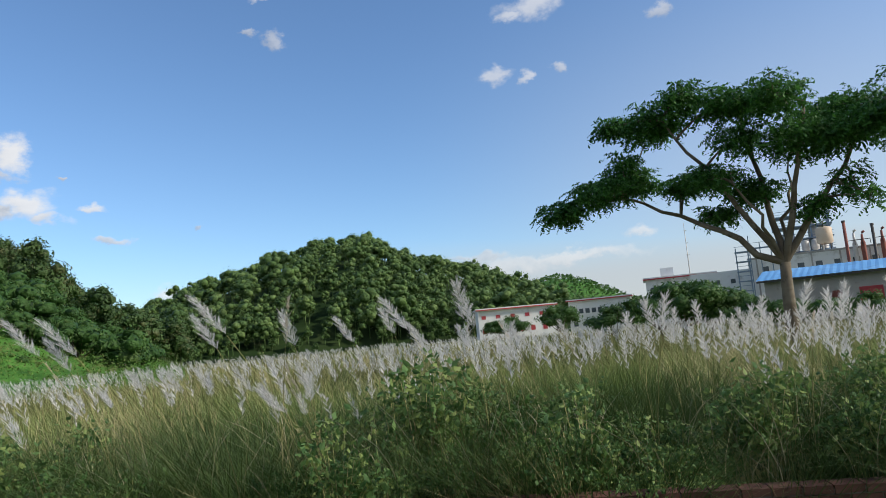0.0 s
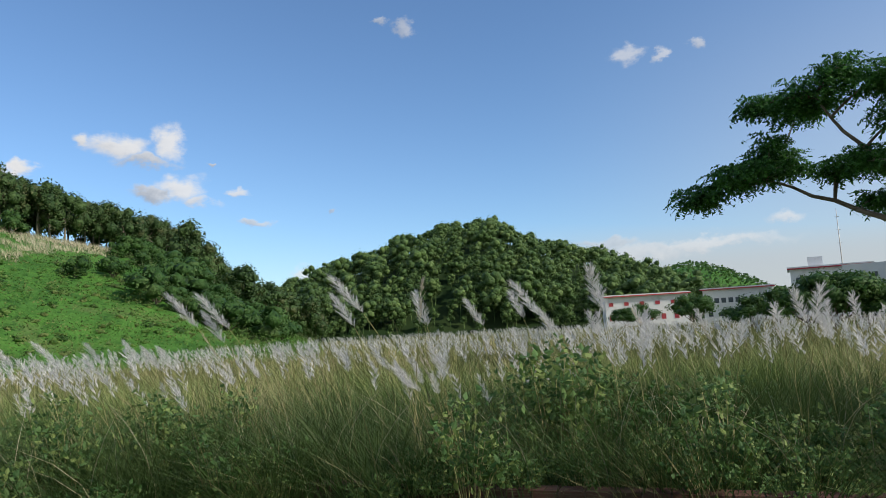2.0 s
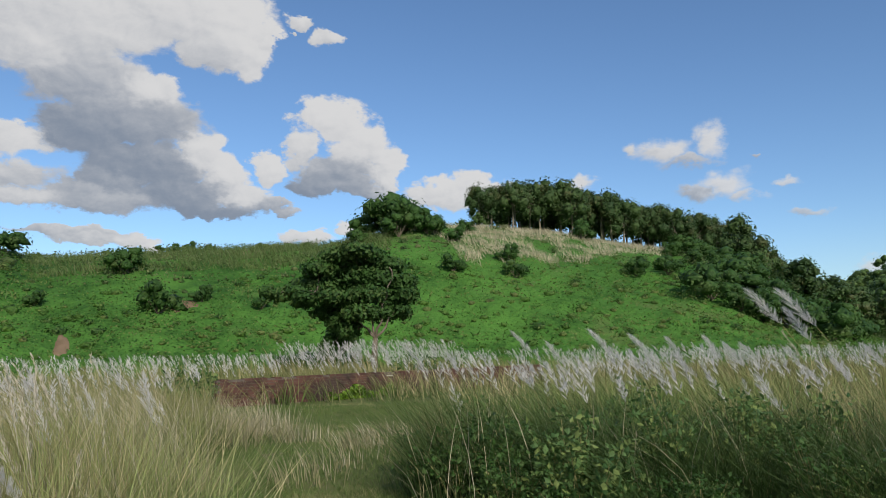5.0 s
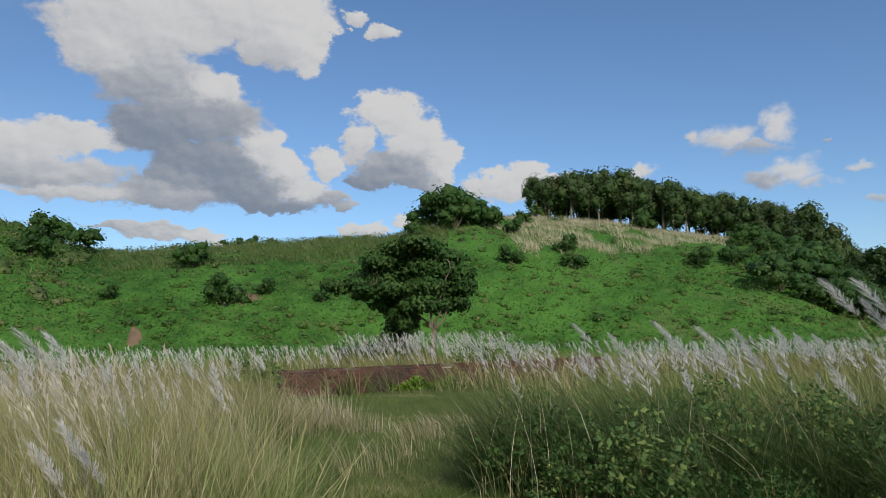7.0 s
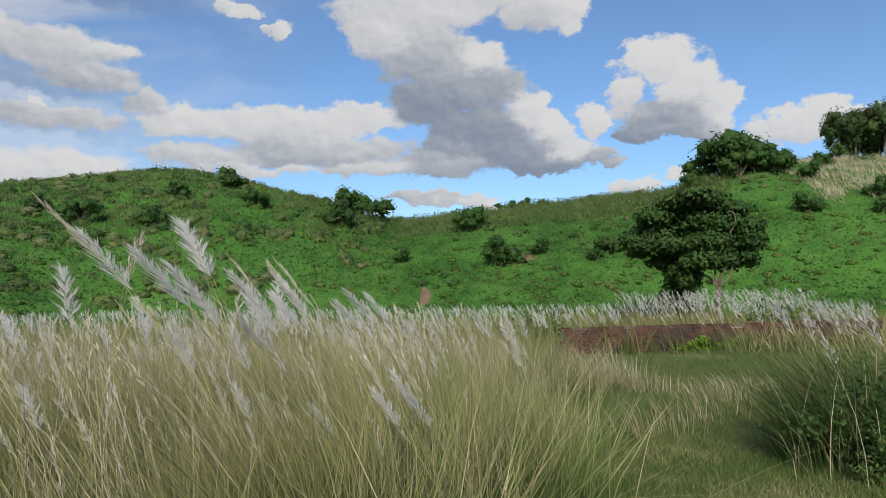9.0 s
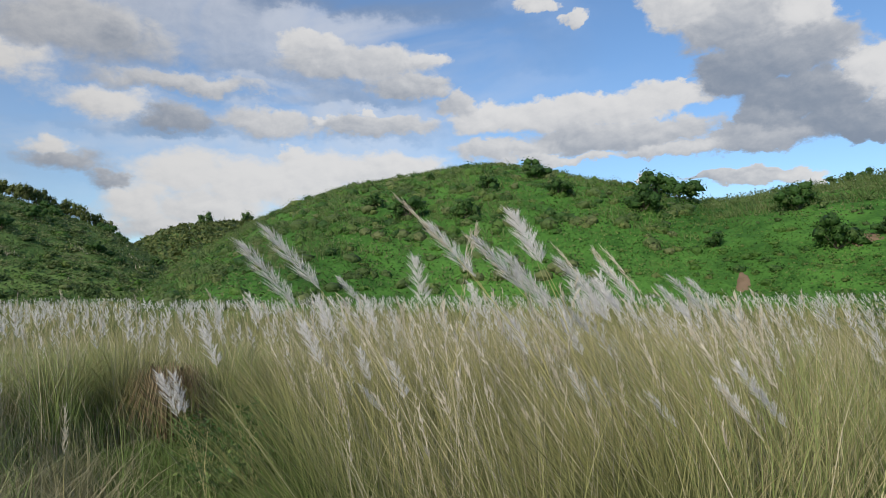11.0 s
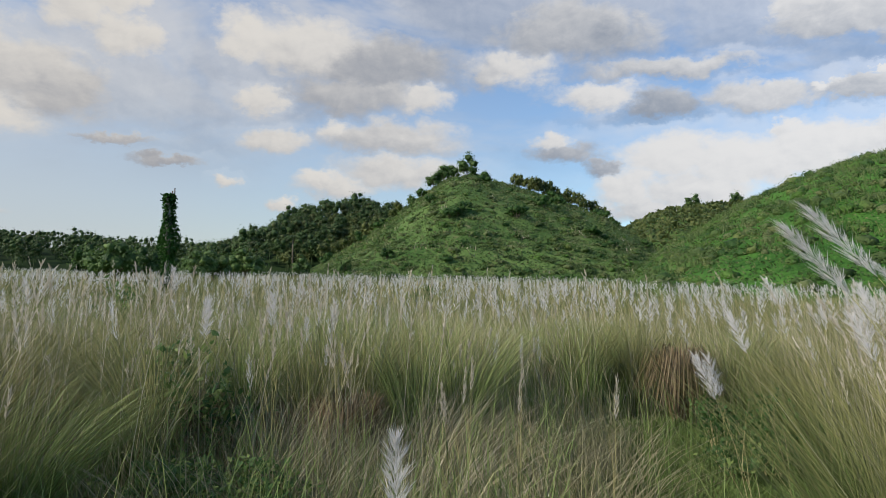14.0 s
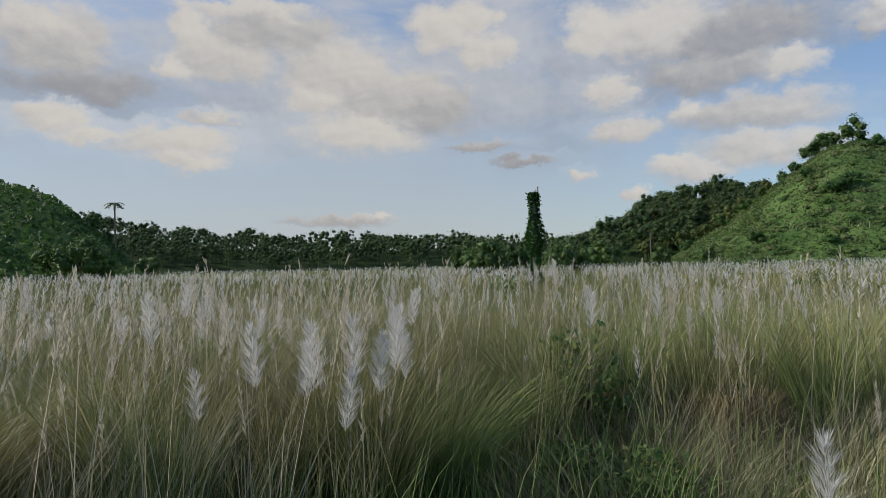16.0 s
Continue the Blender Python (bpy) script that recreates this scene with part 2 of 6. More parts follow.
def position(n):
    return n.add("ShaderNodeNewGeometry").outputs["Position"]


def foliage(name, dark, light, other=None, share=0.25, through_light=0.35, patch=0.15, single=0.3, grain=0.0):
    """Leaves: a colour for each leaf, broad patches, and light that comes through."""
    m, n, b = material(name, 0.55, 0.25)
    geo = n.add("ShaderNodeNewGeometry")
    one = geo.outputs["Random Per Island"]
    broad = n.noise(geo.outputs["Position"], patch, 6.0, 0.6)
    c = n.mix(n.math("ADD", n.math("MULTIPLY", one, single), n.math("MULTIPLY_ADD", broad, 2.2, -0.6 - single * 0.5), clamp=True), dark, light)
    if other:
        pick = n.math("ADD", n.math("MULTIPLY", n.math("FRACT", n.math("MULTIPLY", one, 17.31)), single), n.math("MULTIPLY", n.noise(geo.outputs["Position"], patch * 1.7 + 0.013, 2.0), 1 - single))
        c = n.mix(n.step(pick, 0.62 - share * 0.4, 0.72 - share * 0.4), c, other)
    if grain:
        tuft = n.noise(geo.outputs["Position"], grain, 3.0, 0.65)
        # The noise's hollows go near-black: shade between leaves put into the colour.
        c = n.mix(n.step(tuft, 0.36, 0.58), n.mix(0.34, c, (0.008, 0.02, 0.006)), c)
        relief = n.add("ShaderNodeBump")
        relief.inputs["Strength"].default_value, relief.inputs["Distance"].default_value = 1.0, 0.6 / grain
        n.link(tuft, relief.inputs["Height"])
        n.link(relief.outputs[0], b.inputs["Normal"])
    n.link(c, b.inputs["Base Color"])
    glow = n.add("ShaderNodeBsdfTranslucent")
    n.link(n.mix(0.5, c, light), glow.inputs[0])
    mixed = n.add("ShaderNodeMixShader")
    mixed.inputs[0].default_value = through_light
    n.link(b.outputs[0], mixed.inputs[1])
    n.link(glow.outputs[0], mixed.inputs[2])
    n.link(mixed.outputs[0], m.node_tree.nodes["Material Output"].inputs[0])
    return m


def blades(name, low, high, straw, top=1.3, straw_share=0.4):
    """Tall grass: green below, straw-coloured above, each blade of its own tone."""
    m, n, b = material(name, 0.6, 0.2)
    geo = n.add("ShaderNodeNewGeometry")
    one = geo.outputs["Random Per Island"]
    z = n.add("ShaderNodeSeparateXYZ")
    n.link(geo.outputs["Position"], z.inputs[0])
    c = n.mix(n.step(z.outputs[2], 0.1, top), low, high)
    broad = n.noise(geo.outputs["Position"], 0.22, 2.0)
    clump = n.noise(geo.outputs["Position"], 1.1, 1.0)
    ripe = n.math("ADD", n.math("MULTIPLY", one, 0.55), n.math("ADD", n.math("MULTIPLY_ADD", broad, 1.5, -0.75), n.math("MULTIPLY_ADD", clump, 0.9, -0.4)))
    c = n.mix(n.step(ripe, 0.62 - straw_share * 0.6, 0.95 - straw_share * 0.6), c, straw)
    c = n.mix(n.step(n.math("FRACT", n.math("MULTIPLY", one, 29.7)), 0.0, 0.7), n.mix(0.45, c, (0.02, 0.03, 0.01)), c)
    # Greener patches, darkened too: shaded gaps between clumps put into the colour.
    c = n.mix(n.step(n.noise(geo.outputs["Position"], 0.75, 3.0, 0.6), 0.50, 0.36), c, n.mix(0.32, c, (0.04, 0.085, 0.02)))
    n.link(c, b.inputs["Base Color"])
    glow = n.add("ShaderNodeBsdfTranslucent")
    n.link(c, glow.inputs[0])
    mixed = n.add("ShaderNodeMixShader")
    mixed.inputs[0].default_value = 0.2
    n.link(b.outputs[0], mixed.inputs[1])
    n.link(glow.outputs[0], mixed.inputs[2])
    n.link(mixed.outputs[0], m.node_tree.nodes["Material Output"].inputs[0])
    return m


def surface(name, a, b_colour, scale, rough=0.85, spec=0.25, bump=0.3, fine=12.0, stain=None):
    """A plain surface with two scales of tone and a fine relief."""
    m, n, b = material(name, rough, spec)
    p = n.add("ShaderNodeTexCoord").outputs["Object"]
    c = n.mix(n.step(n.noise(p, scale, 5.0), 0.35, 0.65), a, b_colour)
    grain = n.noise(p, scale * fine, 4.0, 0.6)
    c = n.mix(n.math("MULTIPLY", grain, 0.3), c, n.mix(0.5, c, (0.05, 0.045, 0.04)))
    if stain:
        c = n.mix(n.step(n.noise(p, scale * 2.3, 6.0, 0.65), 0.55, 0.72), c, stain)
    n.link(c, b.inputs["Base Color"])
    if bump:
        relief = n.add("ShaderNodeBump")
        relief.inputs["Strength"].default_value = bump
        relief.inputs["Distance"].default_value = 0.02
        n.link(grain, relief.inputs["Height"])
        n.link(relief.outputs[0], b.inputs["Normal"])
    return m


def ground_material(name, green, pale, soil, scale):
    m, n, b = material(name, 0.95, 0.1)
    p = position(n)
    c = n.mix(n.step(n.noise(p, scale, 6.0, 0.6), 0.35, 0.68), green, pale)
    c = n.mix(n.step(n.noise(p, scale * 3.1, 6.0, 0.62), 0.60, 0.72), c, soil)
    n.link(c, b.inputs["Base Color"])
    relief = n.add("ShaderNodeBump")
    relief.inputs["Strength"].default_value, relief.inputs["Distance"].default_value = 0.6, 0.04
    n.link(n.noise(p, scale * 9, 5.0, 0.65), relief.inputs["Height"])
    n.link(relief.outputs[0], b.inputs["Normal"])
    return m


def hillside_material(name, dark, light, dry):
    """Low growth on a slope: mottled at several scales, with a relief of small mounds."""
    m, n, b = material(name, 0.9, 0.1)
    p = position(n)
    tone = n.math("ADD", n.math("MULTIPLY", n.noise(p, 0.09, 3.0), 0.9), n.math("ADD", n.math("MULTIPLY", n.noise(p, 0.6, 4.0, 0.6), 0.7), n.math("MULTIPLY", n.noise(p, 3.5, 4.0, 0.6), 0.5)))
    c = n.mix(n.step(tone, 0.75, 1.3), dark, light)
    c = n.mix(n.step(n.noise(p, 0.16, 5.0, 0.65), 0.58, 0.75), c, dry)
    n.link(c, b.inputs["Base Color"])
    relief = n.add("ShaderNodeBump")
    relief.inputs["Strength"].default_value, relief.inputs["Distance"].default_value = 1.0, 0.25
    n.link(n.math("ADD", n.noise(p, 0.8, 4.0, 0.6), n.math("MULTIPLY", n.noise(p, 4.0, 3.0), 0.35)), relief.inputs["Height"])
    n.link(relief.outputs[0], b.inputs["Normal"])
    return m


GROUND = ground_material("meadow_soil", (0.09, 0.13, 0.035), (0.15, 0.16, 0.06), (0.17, 0.135, 0.085), 0.5)
HILLSIDE = hillside_material("hillside_green", (0.028, 0.085, 0.016), (0.08, 0.20, 0.036), (0.11, 0.16, 0.05))
HILLSIDE_DULL = hillside_material("hillside_dull", (0.045, 0.10, 0.025), (0.125, 0.20, 0.06), (0.20, 0.20, 0.10))
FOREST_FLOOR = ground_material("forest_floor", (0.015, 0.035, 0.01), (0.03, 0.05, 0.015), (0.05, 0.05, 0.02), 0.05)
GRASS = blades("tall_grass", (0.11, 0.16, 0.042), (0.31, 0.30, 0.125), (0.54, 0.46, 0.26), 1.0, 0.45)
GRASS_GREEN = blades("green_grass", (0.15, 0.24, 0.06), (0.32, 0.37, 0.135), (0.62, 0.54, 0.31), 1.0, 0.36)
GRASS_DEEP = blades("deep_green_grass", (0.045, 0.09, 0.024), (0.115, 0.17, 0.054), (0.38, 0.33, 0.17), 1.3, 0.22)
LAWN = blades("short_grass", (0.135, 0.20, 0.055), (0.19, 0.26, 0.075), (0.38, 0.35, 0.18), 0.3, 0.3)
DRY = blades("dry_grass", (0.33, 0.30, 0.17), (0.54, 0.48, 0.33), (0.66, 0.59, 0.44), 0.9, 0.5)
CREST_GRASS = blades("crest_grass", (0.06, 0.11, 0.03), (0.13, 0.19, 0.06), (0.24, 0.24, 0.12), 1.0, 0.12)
PLUME = foliage("plume_down", (0.56, 0.545, 0.525), (0.84, 0.82, 0.80), None, 0, 0.45, 1.5, 0.6)
SEED = foliage("pale_seed_heads", (0.42, 0.37, 0.27), (0.72, 0.66, 0.55), None, 0, 0.4, 1.5, 0.7)
STEM = surface("grass_stem", (0.30, 0.29, 0.12), (0.38, 0.33, 0.17), 2.0, 0.6, 0.2, 0)
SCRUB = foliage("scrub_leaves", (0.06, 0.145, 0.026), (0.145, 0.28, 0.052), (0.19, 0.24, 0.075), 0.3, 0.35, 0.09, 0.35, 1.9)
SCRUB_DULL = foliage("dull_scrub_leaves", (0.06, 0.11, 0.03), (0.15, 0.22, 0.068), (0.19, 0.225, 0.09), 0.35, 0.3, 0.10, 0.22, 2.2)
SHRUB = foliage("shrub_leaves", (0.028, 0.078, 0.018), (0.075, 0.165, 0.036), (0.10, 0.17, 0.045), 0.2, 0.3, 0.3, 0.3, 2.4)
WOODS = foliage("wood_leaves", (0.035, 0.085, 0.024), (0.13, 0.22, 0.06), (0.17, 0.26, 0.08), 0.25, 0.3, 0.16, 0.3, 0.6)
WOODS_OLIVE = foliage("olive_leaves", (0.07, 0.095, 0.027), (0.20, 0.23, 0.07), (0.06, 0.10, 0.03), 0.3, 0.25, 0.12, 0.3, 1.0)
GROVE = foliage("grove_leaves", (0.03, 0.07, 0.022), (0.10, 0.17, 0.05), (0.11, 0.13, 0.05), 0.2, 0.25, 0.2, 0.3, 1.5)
FEATHER = foliage("feathery_leaves", (0.018, 0.065, 0.018), (0.06, 0.17, 0.036), (0.07, 0.20, 0.035), 0.25, 0.3, 0.6, 0.6)
HERB = foliage("herb_leaves", (0.04, 0.105, 0.03), (0.15, 0.255, 0.08), (0.23, 0.30, 0.09), 0.02, 0.4, 0.8, 0.9)
VINE = foliage("vine_leaves", (0.015, 0.06, 0.01), (0.04, 0.12, 0.02), None, 0, 0.25, 1.0)
BARK = surface("bark", (0.14, 0.115, 0.085), (0.22, 0.19, 0.15), 1.5, 0.9, 0.1, 0.6, 10, (0.08, 0.07, 0.05))
BARK_PALE = surface("pale_bark", (0.20, 0.17, 0.13), (0.28, 0.25, 0.19), 1.5, 0.9, 0.1, 0.5, 10, (0.12, 0.10, 0.07))


# ---- meshes from arrays ----
class Geo:
    """Triangles gathered as arrays."""

    def __init__(self):
        self.v, self.f, self.count = [], [], 0

    def add(self, v, f):
        v = np.asarray(v, float).reshape(-1, 3)
        self.v.append(v)
        self.f.append(np.asarray(f, int).reshape(-1, 3) + self.count)
        self.count += len(v)

    def arrays(self):
        return np.concatenate(self.v), np.concatenate(self.f)

    def mesh(self, name, mat, smooth=False):
        v, f = self.arrays()
        return array_mesh(name, v, f, mat, smooth)


def array_mesh(name, v, f, mat, smooth=False):
    me = bpy.data.meshes.new(name)
    k = f.shape[1]
    me.vertices.add(len(v))
    me.vertices.foreach_set("co", np.ascontiguousarray(v, np.float32).ravel())
    me.loops.add(f.size)
    me.loops.foreach_set("vertex_index", np.ascontiguousarray(f, np.int32).ravel())
    me.polygons.add(len(f))
    me.polygons.foreach_set("loop_start", np.arange(0, f.size, k, dtype=np.int32))
    me.polygons.foreach_set("use_smooth", np.full(len(f), smooth, bool))
    me.materials.append(mat)
    me.update(calc_edges=True)
    return me


def repeated(v, f, n):
    """Faces f over n blocks of len(v) vertices each."""
    return (f[None] + (np.arange(n) * v)[:, None, None]).reshape(-1, f.shape[1])


def thing(name, label, category, group="", kind="", at=(0, 0, 0)):
    ob = new(name)
    ob.empty_display_size = 0.2
    ob.location = at
    return tagged(ob, label, category, group, kind)


def part(name, data, parent, label=""):
    ob = new(name, data)
    ob.parent = parent
    return tagged(ob, label) if label else ob


rng = np.random.default_rng(7)


def unit(v):
    return v / (np.linalg.norm(v, axis=-1, keepdims=True) + 1e-9)


def ball(level):
    bm = bmesh.new()
    bmesh.ops.create_icosphere(bm, subdivisions=level, radius=1.0)
    v = np.array([q.co[:] for q in bm.verts])
    f = np.array([[q.index for q in t.verts] for t in bm.faces])
    bm.free()
    return v, f


BALLS = {1: ball(1), 2: ball(2)}


def clump_array(centre, radii, g, level=1, jitter=0.27):
    """Rough solid cores of leaf clumps, each with its own uneven outline."""
    v0, f0 = BALLS[level]
    centre, radii = np.asarray(centre, float), np.asarray(radii, float)
    n = len(centre)
    a = g.uniform(0, 6.28, n)
    c, s = np.cos(a)[:, None], np.sin(a)[:, None]
    v = np.stack([v0[None, :, 0] * c - v0[None, :, 1] * s, v0[None, :, 0] * s + v0[None, :, 1] * c, np.broadcast_to(v0[None, :, 2], (n, len(v0)))], -1)
    v = v * (1 + jitter * g.normal(size=(n, len(v0), 1))) * radii[:, None] + centre[:, None]
    return v.reshape(-1, 3), repeated(len(v0), f0, n)


def joined(*pairs):
    geo = Geo()
    for v, f in pairs:
        geo.add(v, f)
    return geo.arrays()


def leaf_array(p, size, aspect=0.55, up=0.35, droop=0.0, r=None, normal=None):
    """Folded leaves, two triangles each, at the places p."""
    r = r or rng
    n = len(p)
    size = np.broadcast_to(np.asarray(size, float), (n,))[:, None]
    if normal is None:
        along = unit(r.normal(size=(n, 3)) + [0, 0, -droop])
        normal = unit(np.cross(along, r.normal(size=(n, 3))))
        normal = unit(normal * np.sign(normal[:, 2:] + 1e-6) + [0, 0, up])
    else:
        along = unit(np.cross(normal, r.normal(size=(n, 3))) + [0, 0, -droop])
    side = unit(np.cross(along, normal))
    half = size * aspect * 0.5
    v = np.stack([p - along * size * 0.5, p - side * half - normal * half * 0.25, p + along * size * 0.5,
                  p + side * half - normal * half * 0.25], 1)
    f = np.array([[0, 1, 2], [0, 2, 3]])
    return v.reshape(-1, 3), repeated(4, f, n)


def tube(geo, pts, radii, sides=7):
    pts = np.asarray(pts, float)
    radii = np.broadcast_to(np.asarray(radii, float), (len(pts),))
    t = unit(np.gradient(pts, axis=0))
    ref = np.where(np.abs(t[:, 2:]) > 0.9, [[1.0, 0, 0]], [[0, 0, 1.0]])
    a = unit(np.cross(t, ref))
    b = np.cross(t, a)
    ang = np.linspace(0, 2 * np.pi, sides, endpoint=False)
    ring = pts[:, None] + radii[:, None, None] * (np.cos(ang)[None, :, None] * a[:, None] + np.sin(ang)[None, :, None] * b[:, None])
    n = len(pts)
    f = []
    for i in range(n - 1):
        for j in range(sides):
            k = (j + 1) % sides
            f += [(i * sides + j, i * sides + k, (i + 1) * sides + k), (i * sides + j, (i + 1) * sides + k, (i + 1) * sides + j)]
    f += [((n - 1) * sides, (n - 1) * sides + j, (n - 1) * sides + j + 1) for j in range(1, sides - 1)]
    geo.add(ring.reshape(-1, 3), f)


def bow(a, b, sag=(0, 0, 0), n=7):
    """A bent line from a to b."""
    a, b, sag = (np.asarray(x, float) for x in (a, b, sag))
    t = np.linspace(0, 1, n)[:, None]
    return a + (b - a) * t + sag * (4 * t * (1 - t))


# ---- the land: one sheet, flat meadow with hills round it ----
HILLS = {   # azimuth, elevation of the crest as seen from the middle of the meadow, distance of the crest
    "hill_a": (48, [(18, -2, 130), (24, 1.0, 130), (27, 2.2, 125), (31.7, 5.8, 115), (35, 6.6, 110), (39, 7.3, 108), (43.7, 8.3, 105),
                    (51, 9.3, 98), (55.9, 9.6, 90), (60, 8.5, 86), (62.5, 7.9, 85), (69, 7.6, 84), (75.6, 7.2, 84), (81.5, 6.5, 85),
                    (86.8, 6.2, 88), (92, 5.6, 92), (100, 3.0, 95), (107, -2, 95)]),
    "hill_h": (50, [(78, -2, 75), (82, 4.0, 75), (85, 6.3, 78), (90.4, 7.9, 84), (94, 8.5, 90), (98.4, 9.5, 98), (101.4, 9.9, 102),
                    (105, 9.6, 106), (110.7, 8.5, 110), (114, 7.9, 112), (117.4, 6.9, 115), (121, 5.3, 118), (124.4, 3.4, 122),
                    (127.2, 1.7, 126), (131, -2, 130)]),
    "hill_k": (115, [(124, -1.5, 200), (127.7, 2.2, 200), (129.6, 3.5, 200), (131.9, 4.6, 200), (135.6, 6.0, 200), (138.3, 6.8, 200),
                     (142.6, 7.8, 200), (144.5, 7.3, 200), (146.8, 5.6, 200), (150.7, 2.6, 205), (154.7, 0.2, 210), (158, -2, 210)]),
    "hill_gap": (220, [(113, -1, 330), (117, 4.0, 330), (120.7, 5.4, 330), (124.4, 5.2, 330), (126.8, 4.9, 330), (129.6, 3.6, 330), (135, -1, 330)]),
    "hill_w": (215, [(138, -1, 340), (143, 3.3, 340), (148.4, 4.1, 340), (151, 4.4, 340), (153.4, 4.2, 340), (155.9, 3.7, 340),
                     (158, 2.8, 340), (160, 1.7, 340), (162, 0.7, 340), (166, -1, 340)]),
    "hill_far": (320, [(156, -1, 460), (162, 0.6, 460), (170, 1.0, 460), (173, 1.4, 460), (176, 1.1, 460), (181, 1.5, 460), (184, 1.1, 460),
                       (187, 1.5, 460), (191, 1.5, 460), (194, 2.2, 460), (197, 2.6, 460), (200, 2.9, 460), (206, 3, 460), (220, -1, 460)]),
    "hill_left": (105, [(195, -2, 190), (198, 0.6, 190), (200.8, 3.4, 190), (202.2, 4.6, 190), (204, 5.5, 190), (206, 5.9, 190),
                        (214, 7.0, 190), (228, 6.0, 190), (245, -2, 190)]),
    "hill_b": (190, [(27, 0.5, 330), (24, 2.4, 330), (22, 3.2, 330), (20, 4.0, 330), (18, 4.7, 330), (15.5, 5.2, 330), (12.7, 6.2, 330),
                     (10.4, 7.0, 330), (6.7, 7.1, 330), (4.4, 6.4, 330), (2, 5.3, 330), (-0.2, 4.7, 330), (-2.5, 4.3, 330), (-4.3, 3.3, 330),
                     (-7, 2.6, 330), (-9, 1, 330), (-13, -1, 330)]),
    "hill_c": (420, [(-3, -1, 700), (-5, 2.6, 700), (-7.5, 3.5, 700), (-8.9, 4.0, 700), (-11.6, 3.4, 700), (-13.3, 2.5, 700),
                     (-16, 1.2, 700), (-20, 0.6, 700), (-32, 0.6, 700), (-42, -1, 700)]),
}
EYE = 1.7
AZ_FINE = np.arange(-75, 285, 0.25)


def crest_tables():
    tables = {}
    for name, (base, rows) in HILLS.items():
        rows = sorted(rows)
        az, el, r = (np.array(c, float) for c in zip(*rows))
        z = EYE + r * np.tan(np.radians(el))
        zf = np.interp(AZ_FINE, az, z, left=-3, right=-3)
        rf = np.interp(AZ_FINE, az, r)
        k = np.hanning(13)
        zf = np.convolve(np.pad(zf, 6, "edge"), k / k.sum(), "valid")
        tables[name] = (base, zf, rf)
    return tables


CRESTS = crest_tables()


def wave(x, y, seed, scale):
    """Cheap smooth noise, from sines."""
    g = np.random.default_rng(seed)
    total = 0
    for octave in range(6):
        a = g.uniform(0, 2 * np.pi)
        k = 2 * np.pi / scale * 1.7 ** (octave * 0.7)
        total = total + np.sin((x * np.cos(a) + y * np.sin(a)) * k + g.uniform(0, 6.28)) / 1.5 ** octave
    return total / 3


def land(x, y):
    """Height of the land, and the number of the hill there (-1: meadow)."""
    x, y = np.asarray(x, float), np.asarray(y, float)
    r = np.hypot(x, y)
    az = np.degrees(np.arctan2(-x, y))
    az = np.where(az < -75, az + 360, az)
    z = 0.05 * wave(x, y, 3, 9.0) * np.clip(r / 10, 0.2, 1)
    which = np.full(r.shape, -1)
    for i, (base, zf, rf) in enumerate(CRESTS.values()):
        zc = np.interp(az, AZ_FINE, zf)
        rc = np.interp(az, AZ_FINE, rf)
        q = np.clip((r - base) / (rc - base), 0, 1)
        near = zc * (1 - (1 - q) ** 1.75)
        q2 = np.clip((r - rc) / (rc * 0.6), 0, 1)
        h = np.where(r <= rc, near, zc * (1 - q2 * q2 * (3 - 2 * q2)))
        rough = wave(x, y, 20 + i, 22.0 + rc * 0.05) * np.clip(zc, 0, 30) * 0.035 * np.clip(q * 3, 0, 1) * np.clip(1.25 - q, 0, 1)
        swells = (wave(x, y, 60 + i, 4.6) + 0.6 * wave(x, y, 80 + i, 9.0)) * np.clip(rc / 90, 0.8, 2.5) * 0.30 * np.clip(h, 0, 3) / 3 * (rc < 250)
        h = h + rough + swells
        take = (h > z) & (h > 0.05)
        z = np.where(take, h, z)
        which = np.where(take, i, which)
    return z, which


